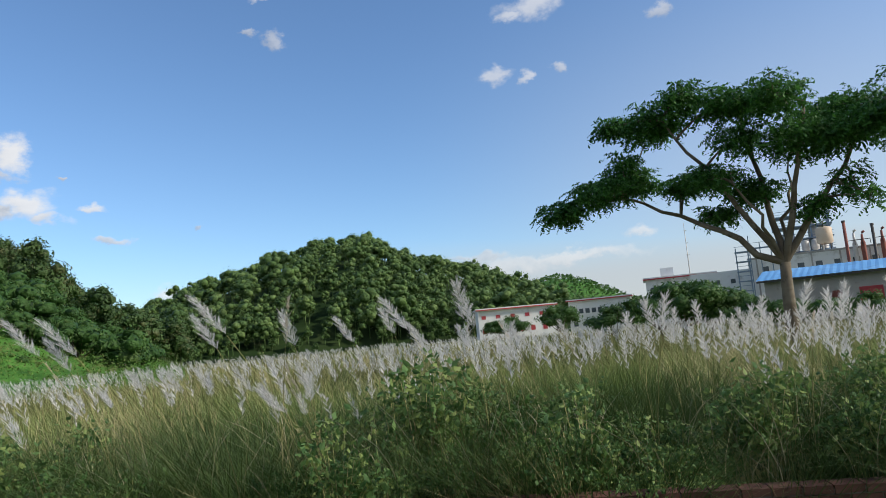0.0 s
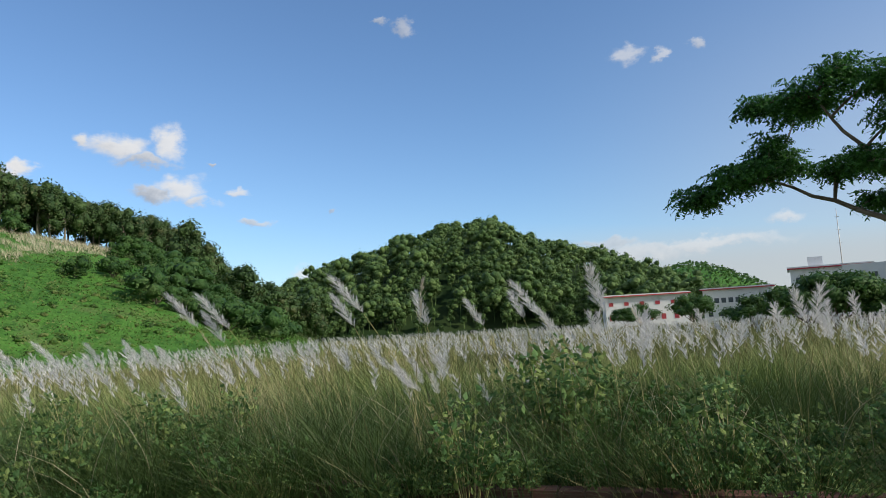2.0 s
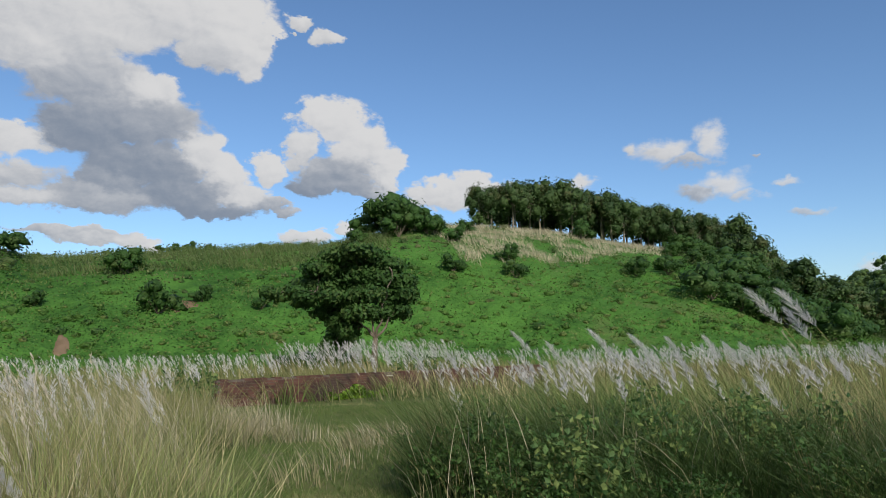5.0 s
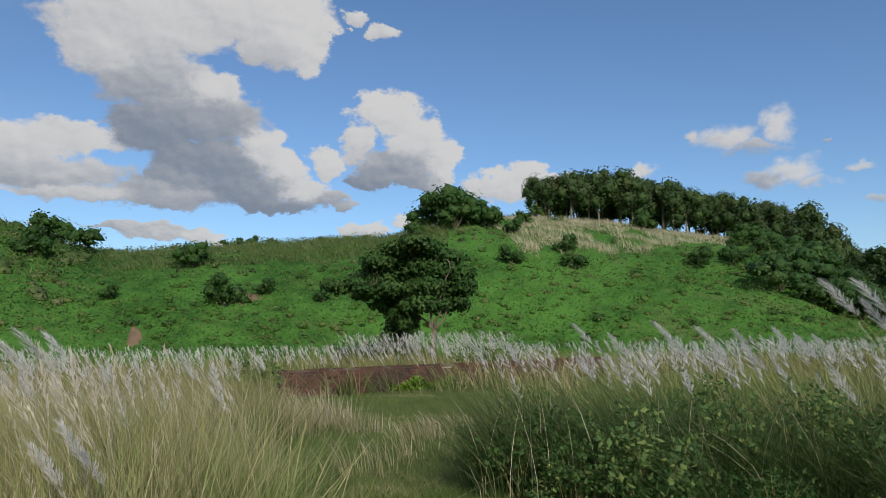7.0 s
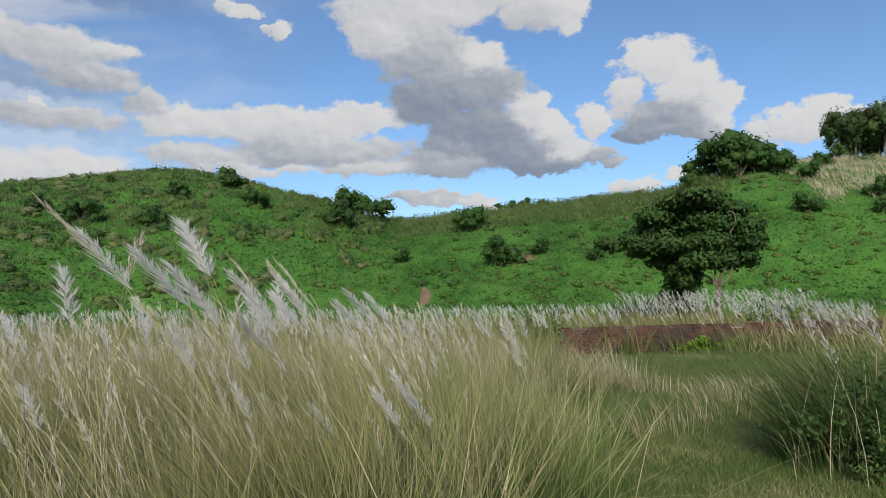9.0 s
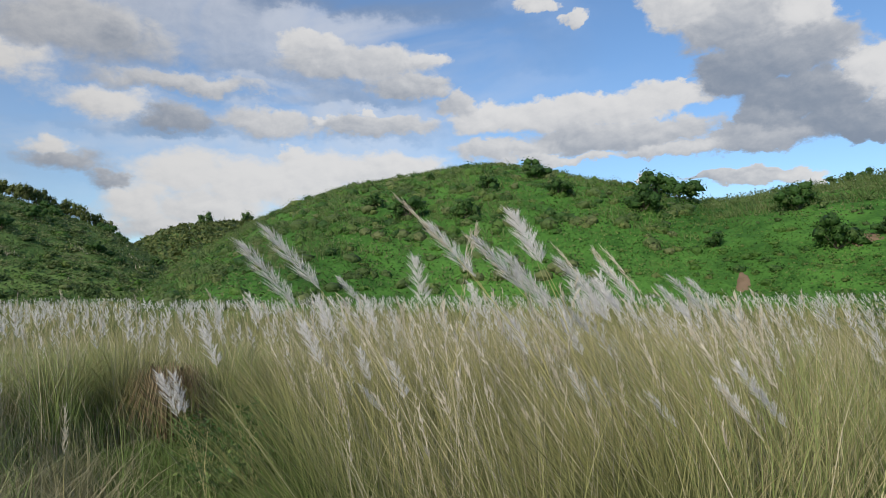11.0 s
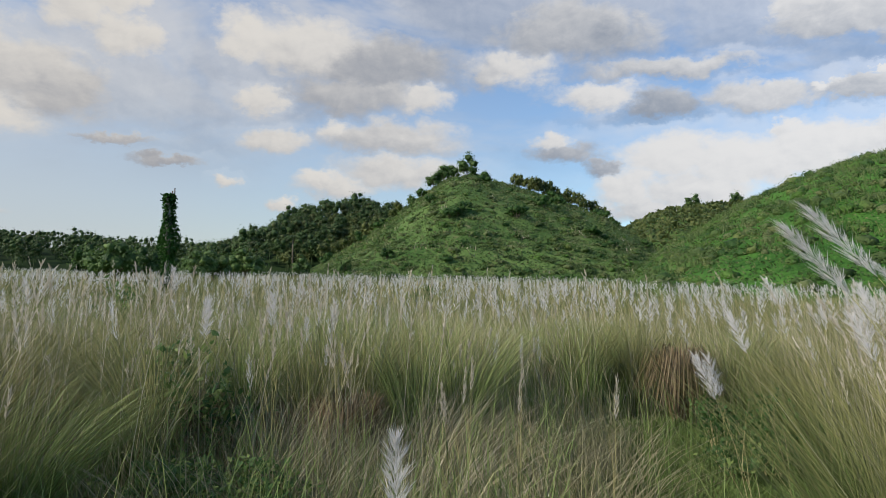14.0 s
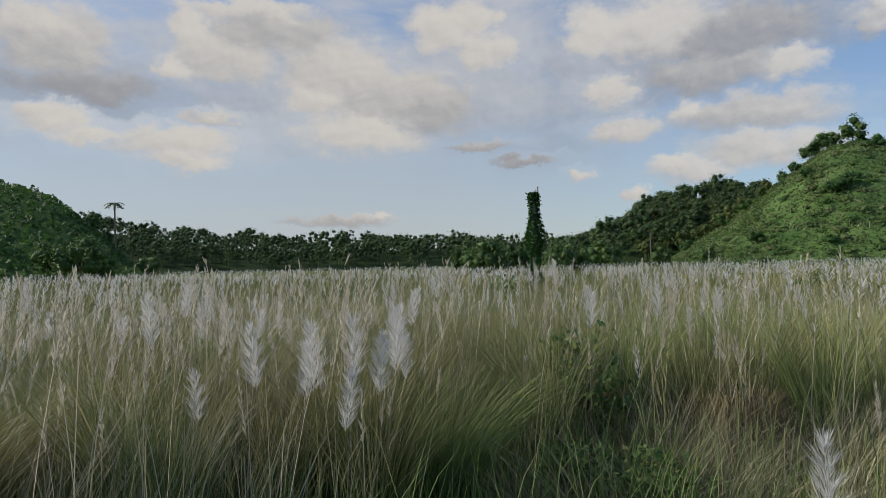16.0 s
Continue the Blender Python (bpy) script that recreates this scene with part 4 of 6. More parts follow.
def near_plumes():
    """The tall plumes close by, each a thing of its own."""
    g = np.random.default_rng(71)
    kinds = []
    for k in range(14):
        slim = k in (3, 7, 8, 9)
        h, size = (1.5 + 0.1 * (k % 4), 0.34 + 0.03 * (k % 5)) if k < 10 else (1.0, 0.40 + 0.04 * (k - 10)) if k < 13 else (0.5, 0.46)
        root = thing("plumed_grass", "tall grass stalk with a slim pale seed head" if slim else "tall grass stalk with a feathery silver-white plume", "grass", "tall plumed stalks")
        lean = WIND * ((0.08, 0.02, -0.05)[k % 3] if k in (0, 4, 5, 8) or k > 9 else 0.30 + 0.09 * (k % 4))
        t = np.linspace(0, 1, 9)
        path = np.stack([0 * t, 0 * t, t * h], -1) + (t ** 1.7)[:, None] * lean * h
        stem = Geo()
        tube(stem, path[::2], np.linspace(0.0042, 0.0022, 5), 3)
        leaf_v, leaf_f = grass_array(np.repeat(path[1:6:2], 2, 0), g.uniform(0.4, 0.7, 6), np.full(6, 0.007), g.normal(size=(6, 3)) * [0.18, 0.18, 0] + WIND * 0.2, 2)
        stem.add(leaf_v, leaf_f)
        part("stem", stem.mesh("stem", STEM), root)
        v, f = plume_array(110 if slim else 640, size * (1.05 if slim else 1.08), 0.03 if slim else size * (0.24 if k in (1, 2, 6) else 0.21), 500 + k)
        slope = (path[-1] - path[-2]) / (path[-1] - path[-2])[2]
        v = v + v[:, 2:] * slope * 1.15 * [1, 1, 0]
        part("plume", array_mesh("plume", v + path[-1], f, SEED if slim else PLUME), root)
        kinds.append(root)
    spots = []
    for az0, az1, r0, r1, n, s0, s1 in ((104, 108, 4.2, 5.2, 5, 0.92, 1.06), (90.5, 93.5, 4.2, 4.8, 4, 1.05, 1.15), (84, 92, 4.4, 6.0, 10, 0.85, 1.02), (74, 122, 4.4, 9.0, 24, 0.7, 0.93), (176, 196, 4.6, 6.5, 12, 0.62, 0.8),
                                        (150, 206, 5.4, 9.5, 60, 0.6, 0.9), (9.0, 12.5, 7.6, 8.5, 12, 0.62, 0.76), (8, 14, 8.2, 9.5, 4, 0.95, 1.1), (-6, 8, 8.5, 12, 8, 0.85, 1.1), (-35, 0, 8.0, 13, 32, 0.7, 0.92),
                                        (14, 52, 8.2, 13, 22, 0.65, 0.9), (20, 27, 8.5, 10, 3, 0.95, 1.08), (126, 150, 4.3, 5.4, 7, 0.5, 0.62), (76, 122, 3.8, 5.2, 18, 0.5, 0.75)):
        spots += [(g.uniform(az0, az1), g.uniform(r0, r1), g.uniform(s0, s1), n) for _ in range(n)]
    spots += [(az, r, (1.7 + r * math.tan(radians(el))) / 1.46, 0) for az, el, r in
              ((182.8, -3.7, 4.5), (181.6, -7.8, 4.3), (184.0, -4.8, 4.6), (191.1, -7.0, 4.9), (186.8, -3.8, 4.8), (180.0, -3.2, 4.8), (179.0, -4.8, 4.7),
               (177.2, -2.6, 5.0), (176.6, -3.4, 5.2), (194.5, -1.5, 6.5), (189.2, -2.4, 6.8))]
    spots.append((147.4, 3.9, 0.95, -1))
    used = set()
    for az, r, s_, n in spots:
        if n == -1:
            k = 13
        elif n == 0:
            k = 10 + len(used) % 3 if az > 180 else 11 + int(az * 10) % 2
        elif az > 125:
            k = int(g.choice((0, 4, 5, 8, 8, 8, 8))) if az > 150 else 8
        else:
            k = int(g.choice((1, 2, 6, 1, 2, 6, 9))) if az < 60 else int(g.choice((1, 2, 3, 6, 6, 9, 7)))
        s_ *= 1.03 if az < 60 else 1.0
        place_thing(copy_thing(kinds[k], Matrix.Identity(4)) if k in used else kinds[k], az, r, s_, g.normal() * (0.35 if az < 140 else 0.8))
        used.add(k)
    for k in range(14):
        if k not in used:
            place_thing(kinds[k], 185.5 + k, 7.0, 0.8)


def place_thing(root, az, r, s=1.0, turn=0.0):
    p = lifted(np.array([az]), np.array([float(r)]))[0]
    root.matrix_basis = Matrix.Translation(p) @ Matrix.Rotation(turn, 4, "Z") @ Matrix.Diagonal((s, s, s, 1))
    return root


near_plumes()


def seed_spikes(label, n, az, r, h, wind, seed):
    """Upright stalks with slim pale seed spikes."""
    g = np.random.default_rng(seed)
    x, y, a, d = spread(n, *r, *az)
    ok = ~clearing(x, y) & (wave(x, y, 47, 2.2) + g.normal(size=n) * 0.4 > np.interp(a, [120, 135, 168, 180], [-0.1, 0.35, 0.1, -0.5]))
    x, y = x[ok], y[ok]
    m = len(x)
    high = h[0] + (h[1] - h[0]) * g.uniform(0, 1, m) ** 1.4
    lean = (WIND * (wind * g.uniform(0.2, 1.2, m))[:, None] + g.normal(size=(m, 3)) * [0.12, 0.12, 0]) * high[:, None]
    foot = np.stack([x, y, 0 * x], -1)
    v, f = grass_array(foot, high, np.full(m, 0.007), lean, 3, 0.6)
    hairs = 34
    i = np.repeat(np.arange(m), hairs)
    t = 1 - g.uniform(0.16, 0.34, m)[i] * g.uniform(0, 1, len(i))
    up = np.stack([0 * high, 0 * high, high], -1)
    q = foot[i] + lean[i] * (t ** 1.6)[:, None] + up[i] * t[:, None]
    d3 = unit(g.normal(size=(len(i), 3)) * [0.45, 0.45, 0.2] + unit(lean * 1.5 + up)[i] * 1.9)
    long = g.uniform(0.035, 0.075, len(i))[:, None]
    side = unit(np.cross(d3, g.normal(size=(len(i), 3)))) * 0.0045
    hv = np.stack([q, q + d3 * long * 0.5 - side, q + d3 * long, q + d3 * long * 0.5 + side], 1).reshape(-1, 3)
    hf = repeated(4, np.array([[0, 1, 2], [0, 2, 3]]), len(i))
    tagged(new("seed_stalks", array_mesh("seed_stalks", *joined((v, f), (hv, hf)), SEED)), label, "grass", kind="stuff")


seed_spikes("straw-pale stalks with slim seed spikes", 1700, (128, 215), (4.2, 11), (0.9, 1.75), 0.1, 51)
seed_spikes("straw-pale stalks with slim seed spikes leaning in the wind", 480, (78, 118), (4.0, 9), (0.95, 1.8), 0.45, 52)


def straw_stems():
    x, y, a, r = spread(14000, 3.3, 12, 66, 215)
    ok = ~clearing(x, y) & (rng.uniform(size=14000) < np.where((a > 74) & (a < 126), 1.0, 0.9))
    x, y = x[ok], y[ok]
    m = len(x)
    h = rng.uniform(0.6, 1.7, m)
    lean = (WIND * rng.uniform(0.0, 0.75, m)[:, None] + rng.normal(size=(m, 3)) * [0.24, 0.24, 0]) * h[:, None]
    v, f = grass_array(np.stack([x, y, 0 * x], -1), h, rng.uniform(0.004, 0.0075, m), lean, 2, 0.8)
    tagged(new("grass_stems", array_mesh("grass_stems", v, f, DRY)), "straw-coloured dry grass stems leaning in the wind", "grass", kind="stuff")


straw_stems()


def arching_straw():
    """Dry blades that arch out of the weeds."""
    g = np.random.default_rng(59)
    n = 420
    p = lifted(g.uniform(-42, 56, n), g.uniform(7.4, 9.6, n))
    high = g.uniform(0.5, 1.25, n)
    lean = (g.normal(size=(n, 3)) * [0.5, 0.5, 0] + WIND * 0.3) * high[:, None]
    v, f = grass_array(p, high, g.uniform(0.006, 0.011, n), lean, 3, 1.3)
    tagged(new("grass_stems", array_mesh("grass_stems", v, f, DRY)), "dry straw blades arching out of the weeds", "grass", kind="stuff")


arching_straw()


# ---- cover of the hills ----
def upper(a, x, y):
    """Where the hillside turns to duller, drier growth."""
    return np.hypot(x, y) + 7 * wave(x, y, 61, 12.0) + 3 * wave(x, y, 60, 4.0) > np.interp(a, [20, 34, 45, 60, 90, 108], [86, 74, 70, 63, 60, 60])


def dry_patch(a, x, y):
    return (a > 33) & (a < 58) & (np.hypot(x, y) + 4 * wave(x, y, 62, 9.0) > np.interp(a, [33, 38, 42, 45, 49, 52, 55, 58], [90, 82, 73, 69, 65, 67, 74, 84])) & (wave(x, y, 63, 11.0) > -0.35)


BARE = [(82.4, 52.2, 0.6, 1.9), (74.5, 57.5, 1.6, 1.6), (75.8, 59.2, 0.7, 1.3)]   # azimuth, distance, half width in metres, half length


def bare(x, y):
    """Bare soil: the worn track and the slip on the hillside."""
    found = np.zeros(np.shape(x), bool)
    for az, r, wide, deep in BARE:
        c = polar(az, r)
        ox, oy = x - c[0], y - c[1]
        out = (ox * c[0] + oy * c[1]) / r
        across = (ox * -c[1] + oy * c[0]) / r
        found |= (across / wide) ** 2 + (out / deep) ** 2 < 1 + 0.3 * np.sin(3 * ox) * np.sin(2.3 * oy)
    return found


def soil_patches():
    soil = surface("bare_soil", (0.15, 0.105, 0.065), (0.22, 0.155, 0.10), 0.8, 0.95, 0.1, 0.5, 8, (0.15, 0.11, 0.06))
    for az, r, wide, deep in BARE:
        t = np.linspace(0, 2 * np.pi, 28, endpoint=False)
        c = polar(az, r)
        rings = [(0.0, 1)] + [(k / 4, 28) for k in range(1, 5)]
        rows = []
        for f_, n in rings:
            k = f_ * (1.05 + 0.16 * np.sin(3 * t[:n] + az) + 0.08 * np.sin(7 * t[:n]))
            out, across = k * deep * np.cos(t[:n]), k * wide * np.sin(t[:n])
            x, y = c[0] + (out * c[0] - across * c[1]) / r, c[1] + (out * c[1] + across * c[0]) / r
            rows.append(np.stack([x, y, land(x, y)[0] + 0.07 - 0.25 * f_ ** 4], -1))
        v = np.concatenate(rows)
        f = [(0, 1 + j, 1 + (j + 1) % 28) for j in range(28)]
        for k in range(3):
            a0, b0 = 1 + 28 * k, 29 + 28 * k
            for j in range(28):
                j2 = (j + 1) % 28
                f += [(a0 + j, b0 + j, b0 + j2), (a0 + j, b0 + j2, a0 + j2)]
        tagged(new("bare_soil", array_mesh("bare_soil", v, np.array(f), soil, True)), "bare brown soil worn into the hillside", "soil", kind="structure")


soil_patches()


def scrub(name, label, n, az, r, size, mat, rise=0.35, only=None, where=None):
    a = rng.uniform(*az, n)
    d = rng.uniform(*r, n)
    p = lifted(a, d)
    on = land(p[:, 0], p[:, 1])[1]
    ok = on >= 0 if only is None else on == list(CRESTS).index(only)
    if where is not None:
        ok &= where(a, p[:, 0], p[:, 1])
    p, d = p[ok], d[ok]
    lump = np.clip(0.5 + 0.3 * wave(p[:, 0], p[:, 1], 77, 3.4) + 0.35 * wave(p[:, 0], p[:, 1], 79, 1.3) + 0.35 * wave(p[:, 0], p[:, 1], 78, 9.0), 0, 1.4)
    depth = rng.uniform(0, 1, len(p)) ** 0.6
    p[:, 2] += (0.3 + 0.7 * depth) * rise * (0.2 + 1.3 * lump)
    s = rng.uniform(*size, len(p)) * (0.8 + 0.4 * lump)
    slope = 0.85
    normal = unit(np.stack([-p[:, 0], -p[:, 1], 0 * p[:, 0]], -1)) * 0.3 + [0, 0, 1.0] + slope * rng.normal(size=(len(p), 3))
    v, f = leaf_array(p, s, 0.65, 0.8, 0.0, rng, unit(normal))
    tagged(new(name, array_mesh(name, v, f, mat)), label, "shrubs", kind="stuff")


scrub("hillside_scrub", "bright green low scrub on the hillside", 95000, (20, 108), (48, 112), (0.10, 0.24), SCRUB, 0.85, "hill_a", lambda a, x, y: ~upper(a, x, y) & ~bare(x, y) & ~dry_patch(a, x, y))
scrub("hillside_scrub", "dull green scrub high on the hillside", 60000, (20, 108), (62, 112), (0.10, 0.26), SCRUB_DULL, 0.8, "hill_a", lambda a, x, y: upper(a, x, y) & ~dry_patch(a, x, y) & ~bare(x, y))
bright = lambda a, x, y: rng.uniform(size=len(a)) < np.clip((112 - a) / 22, 0.08, 1)
scrub("hillside_scrub", "bright green low scrub on the rounded hill", 70000, (78, 131), (50, 135), (0.12, 0.3), SCRUB, 0.4, "hill_h", bright)
scrub("hillside_scrub", "dull green low scrub on the rounded hill", 60000, (78, 131), (50, 135), (0.12, 0.32), SCRUB_DULL, 0.45, "hill_h", lambda a, x, y: ~bright(a, x, y))


def mounds(label, n, az, r, wide, mat, only, leaves=45, leaf=(0.12, 0.3), seed=1, high=0.7, where=None):
    """Rounded clumps of scrub, joined."""
    g = np.random.default_rng(seed)
    p = lifted(g.uniform(*az, n), g.uniform(*r, n))
    ok = land(p[:, 0], p[:, 1])[1] == list(CRESTS).index(only)
    if where is not None:
        ok &= where(np.degrees(np.arctan2(-p[:, 0], p[:, 1])), p[:, 0], p[:, 1])
    ok &= wave(p[:, 0], p[:, 1], 67, 10.0) + 0.6 * wave(p[:, 0], p[:, 1], 68, 4.0) + g.normal(size=n) * 0.35 > -0.15
    p = p[ok]
    m = len(p)
    size = g.uniform(*wide, m) * 0.5 * g.uniform(0.6, 1.0, m)
    i = np.repeat(np.arange(m), leaves)
    d = unit(g.normal(size=(len(i), 3)))
    d[:, 2] = np.abs(d[:, 2])
    d *= (g.uniform(0.75, 1.05, len(i)))[:, None]
    q = p[i] + d * np.stack([size[i], size[i], size[i] * high], -1)
    leaves_ = leaf_array(q, g.uniform(*leaf, len(i)) * (0.6 + 0.3 * size[i]), 0.65, 0, 0, g, unit(d + [0, 0, 0.3] + 0.3 * g.normal(size=d.shape)))
    v, f = joined(clump_array(p, np.stack([size, size, size * high], -1) * 0.62, g, 1, 0.2), leaves_)
    tagged(new("scrub_mounds", array_mesh("scrub_mounds", v, f, mat, True)), label, "shrubs", kind="stuff")


low_green = lambda a, x, y: ~upper(a, x, y) & ~bare(x, y) & ~dry_patch(a, x, y)
mounds("low green scrub mounds on the hillside", 3000, (22, 106), (49, 90), (0.35, 1.7), SCRUB, "hill_a", 26, (0.10, 0.24), seed=20, high=0.62, where=low_green)
mounds("dull green scrub mounds high on the hillside", 1500, (22, 106), (58, 104), (0.4, 2.0), SCRUB_DULL, "hill_a", 28, (0.12, 0.26), seed=21, high=0.65, where=lambda a, x, y: (upper(a, x, y) | (wave(x, y, 66, 7.0) > 0.5)) & ~dry_patch(a, x, y) & ~bare(x, y))
mounds("dark green scrub mounds on the hillside", 170, (22, 106), (52, 104), (0.7, 1.9), SHRUB, "hill_a", 60, seed=22, where=lambda a, x, y: ~bare(x, y) & ~dry_patch(a, x, y))
mounds("green scrub mounds on the rounded hill", 900, (80, 130), (52, 125), (1.0, 3.2), SCRUB, "hill_h", 36, seed=23)
mounds("dull green scrub mounds on the rounded hill", 900, (86, 130), (52, 125), (1.0, 3.4), SCRUB_DULL, "hill_h", 36, seed=24)
mounds("dark green scrub mounds on the rounded hill", 520, (84, 130), (60, 125), (1.2, 3.4), SHRUB, "hill_h", 46, seed=25)
mounds("dull green scrub mounds on the pointed hill", 1000, (124, 158), (115, 205), (1.0, 4.0), SCRUB_DULL, "hill_k", 34, (0.3, 0.6), seed=26, high=0.5)
mounds("bright green scrub mounds on the pointed hill", 420, (124, 158), (115, 205), (1.2, 4.0), SCRUB, "hill_k", 34, (0.3, 0.6), seed=28, high=0.7)
mounds("dark scrub mounds on the pointed hill", 420, (124, 158), (115, 205), (1.0, 4.2), SHRUB, "hill_k", 40, (0.3, 0.6), seed=27, high=0.5)
scrub("hillside_scrub", "dull green scrub on the pointed hill", 50000, (124, 158), (112, 215), (0.25, 0.6), SCRUB_DULL, 0.7, "hill_k")
scrub("hillside_scrub", "olive scrub on the distant hill", 12000, (113, 135), (225, 345), (1.0, 2.4), WOODS_OLIVE, 2.5, "hill_gap")
scrub("hillside_scrub", "dark scrub on the far hill", 14000, (195, 225), (105, 200), (0.5, 1.3), SHRUB, 1.2, "hill_left")
scrub("hillside_scrub", "green scrub on the far hill", 8000, (-42, -3), (430, 720), (1.8, 4.0), SHRUB, 4.0, "hill_c")


def hill_grass(label, n, az, r, only, mat, h, width, patch=0.0, seed=3, where=None):
    a, d = rng.uniform(*az, n), rng.uniform(*r, n)
    p = lifted(a, d)
    ok = land(p[:, 0], p[:, 1])[1] == list(CRESTS).index(only)
    ok &= wave(p[:, 0], p[:, 1], seed, 14.0) > patch
    if where is not None:
        ok &= where(a, p[:, 0], p[:, 1])
    p = p[ok]
    m = len(p)
    height = rng.uniform(*h, m)
    v, f = grass_array(p - [0, 0, 0.05], height, width * rng.uniform(0.6, 1.4, m), (WIND * 0.4 + rng.normal(size=(m, 3)) * [0.3, 0.3, 0]) * height[:, None], 1)
    tagged(new("hill_grass", array_mesh("hill_grass", v, f, mat)), label, "grass", kind="stuff")


hill_grass("dry pale plumed grass high on the hillside", 34000, (33, 58), (62, 106), "hill_a", DRY, (0.35, 0.8), 0.05, -9, where=dry_patch)
hill_grass("tall green grass along the crest", 34000, (58, 108), (66, 95), "hill_a", CREST_GRASS, (0.5, 0.95), 0.07, -0.3, 4)
hill_grass("pale dry grass patches on the pointed hill", 9000, (126, 156), (120, 190), "hill_k", DRY, (0.5, 1.0), 0.16, 0.55, 6)
hill_grass("tall green grass on the rounded hill", 24000, (84, 128), (60, 125), "hill_h", CREST_GRASS, (0.5, 1.0), 0.08, 0.05, 5)


def crown_array(n, lumps, size, seed, droop=0.0, flat=1.0, core=0.62, level=1):
    """Leaves on lumps: rows of centre, radii."""
    g = np.random.default_rng(seed)
    lumps = np.asarray(lumps, float)
    weight = lumps[:, 3] * lumps[:, 4] + 0.01
    pick = g.choice(len(lumps), n, p=weight / weight.sum())
    d = unit(g.normal(size=(n, 3))) * (g.uniform(0.45, 1, n) ** 0.5)[:, None]
    d += 0.12 * g.normal(size=(n, 3))
    normal = unit(d + [0, 0, 0.35] + 0.42 * g.normal(size=(n, 3)))
    p = lumps[pick, :3] + d * np.stack([lumps[pick, 3], lumps[pick, 3], lumps[pick, 4] * flat], -1)
    leaves = leaf_array(p, g.uniform(*size, n), 0.6, 0.5, droop, g, normal)
    if core:
        return joined(clump_array(lumps[:, :3], np.stack([lumps[:, 3], lumps[:, 3], lumps[:, 4] * flat], -1) * core, g, level), leaves)
    return leaves


def woods(label, n, az, r, only, height, mat, leaves=200, leaf=(0.38, 0.78), name="woods", seed=5, level=1, lumps_n=8, core=0.62):
    """A far wood: many round, billowing crowns in one mesh."""
    g = np.random.default_rng(seed)
    a, d = g.uniform(*az, n), g.uniform(*r, n)
    p = lifted(a, d)
    on = land(p[:, 0], p[:, 1])[1]
    keys = list(CRESTS)
    p = p[np.isin(on, [keys.index(o) for o in only])]
    geo = Geo()
    for q in p:
        h = g.uniform(*height) * (1 if g.uniform() < 0.85 else 1.25) * (1 + 0.3 * wave(q[0], q[1], seed, 70.0))
        w_ = h * g.uniform(0.30, 0.46)
        tube(geo, [(q[0], q[1], q[2] - 0.3), (q[0], q[1], q[2] + h * 0.55)], (0.16, 0.10), 3)
        lumps = []
        for k in range(lumps_n):
            t = (k + 0.5) / lumps_n
            turn, out = 2.4 * k + g.uniform(-0.5, 0.5), w_ * (0.15 + 0.55 * t ** 0.6) * g.uniform(0.7, 1.15)
            size = w_ * g.uniform(0.38, 0.58)
            lumps.append((q[0] + math.cos(turn) * out, q[1] + math.sin(turn) * out, q[2] + h * (0.86 - 0.48 * t ** 1.3) + g.normal() * 0.04 * h, size, size * g.uniform(0.75, 1.0)))
        lumps = np.array(lumps)
        geo.add(*clump_array(lumps[:, :3], lumps[:, [3, 3, 4]] * core, g, level, 0.14))
        geo.add(*crown_array(leaves, lumps, leaf, int(g.integers(1e9)), core=0))
    tagged(new(name, geo.mesh(name, mat, True)), label, "trees", kind="stuff")


woods("dense dark green forest on the hill", 900, (-13, 27), (195, 342), ["hill_b"], (6, 10), WOODS)
woods("dense dark forest on the ridge", 400, (140, 166), (225, 345), ["hill_w"], (6, 9.5), GROVE, 240, seed=6, core=0.52)
woods("olive green trees below the ridge", 170, (146, 158), (215, 290), ["hill_w", "hill_k"], (4, 6.5), WOODS_OLIVE, 200, seed=9)
woods("dark far woods along the meadow's end", 1050, (156, 206), (325, 465), ["hill_far"], (5, 11), GROVE, 84, (0.5, 1.0), seed=7, lumps_n=6, core=0.5)
woods("trees in the saddle between the hills", 130, (17, 31), (88, 190), ["hill_a", "hill_b"], (4, 6.4), GROVE, 620, (0.28, 0.55), seed=8, core=0.6)
woods("low trees at the forest's edge", 130, (-12, 26), (188, 204), ["hill_b"], (2.5, 5.5), WOODS, 140, seed=10)


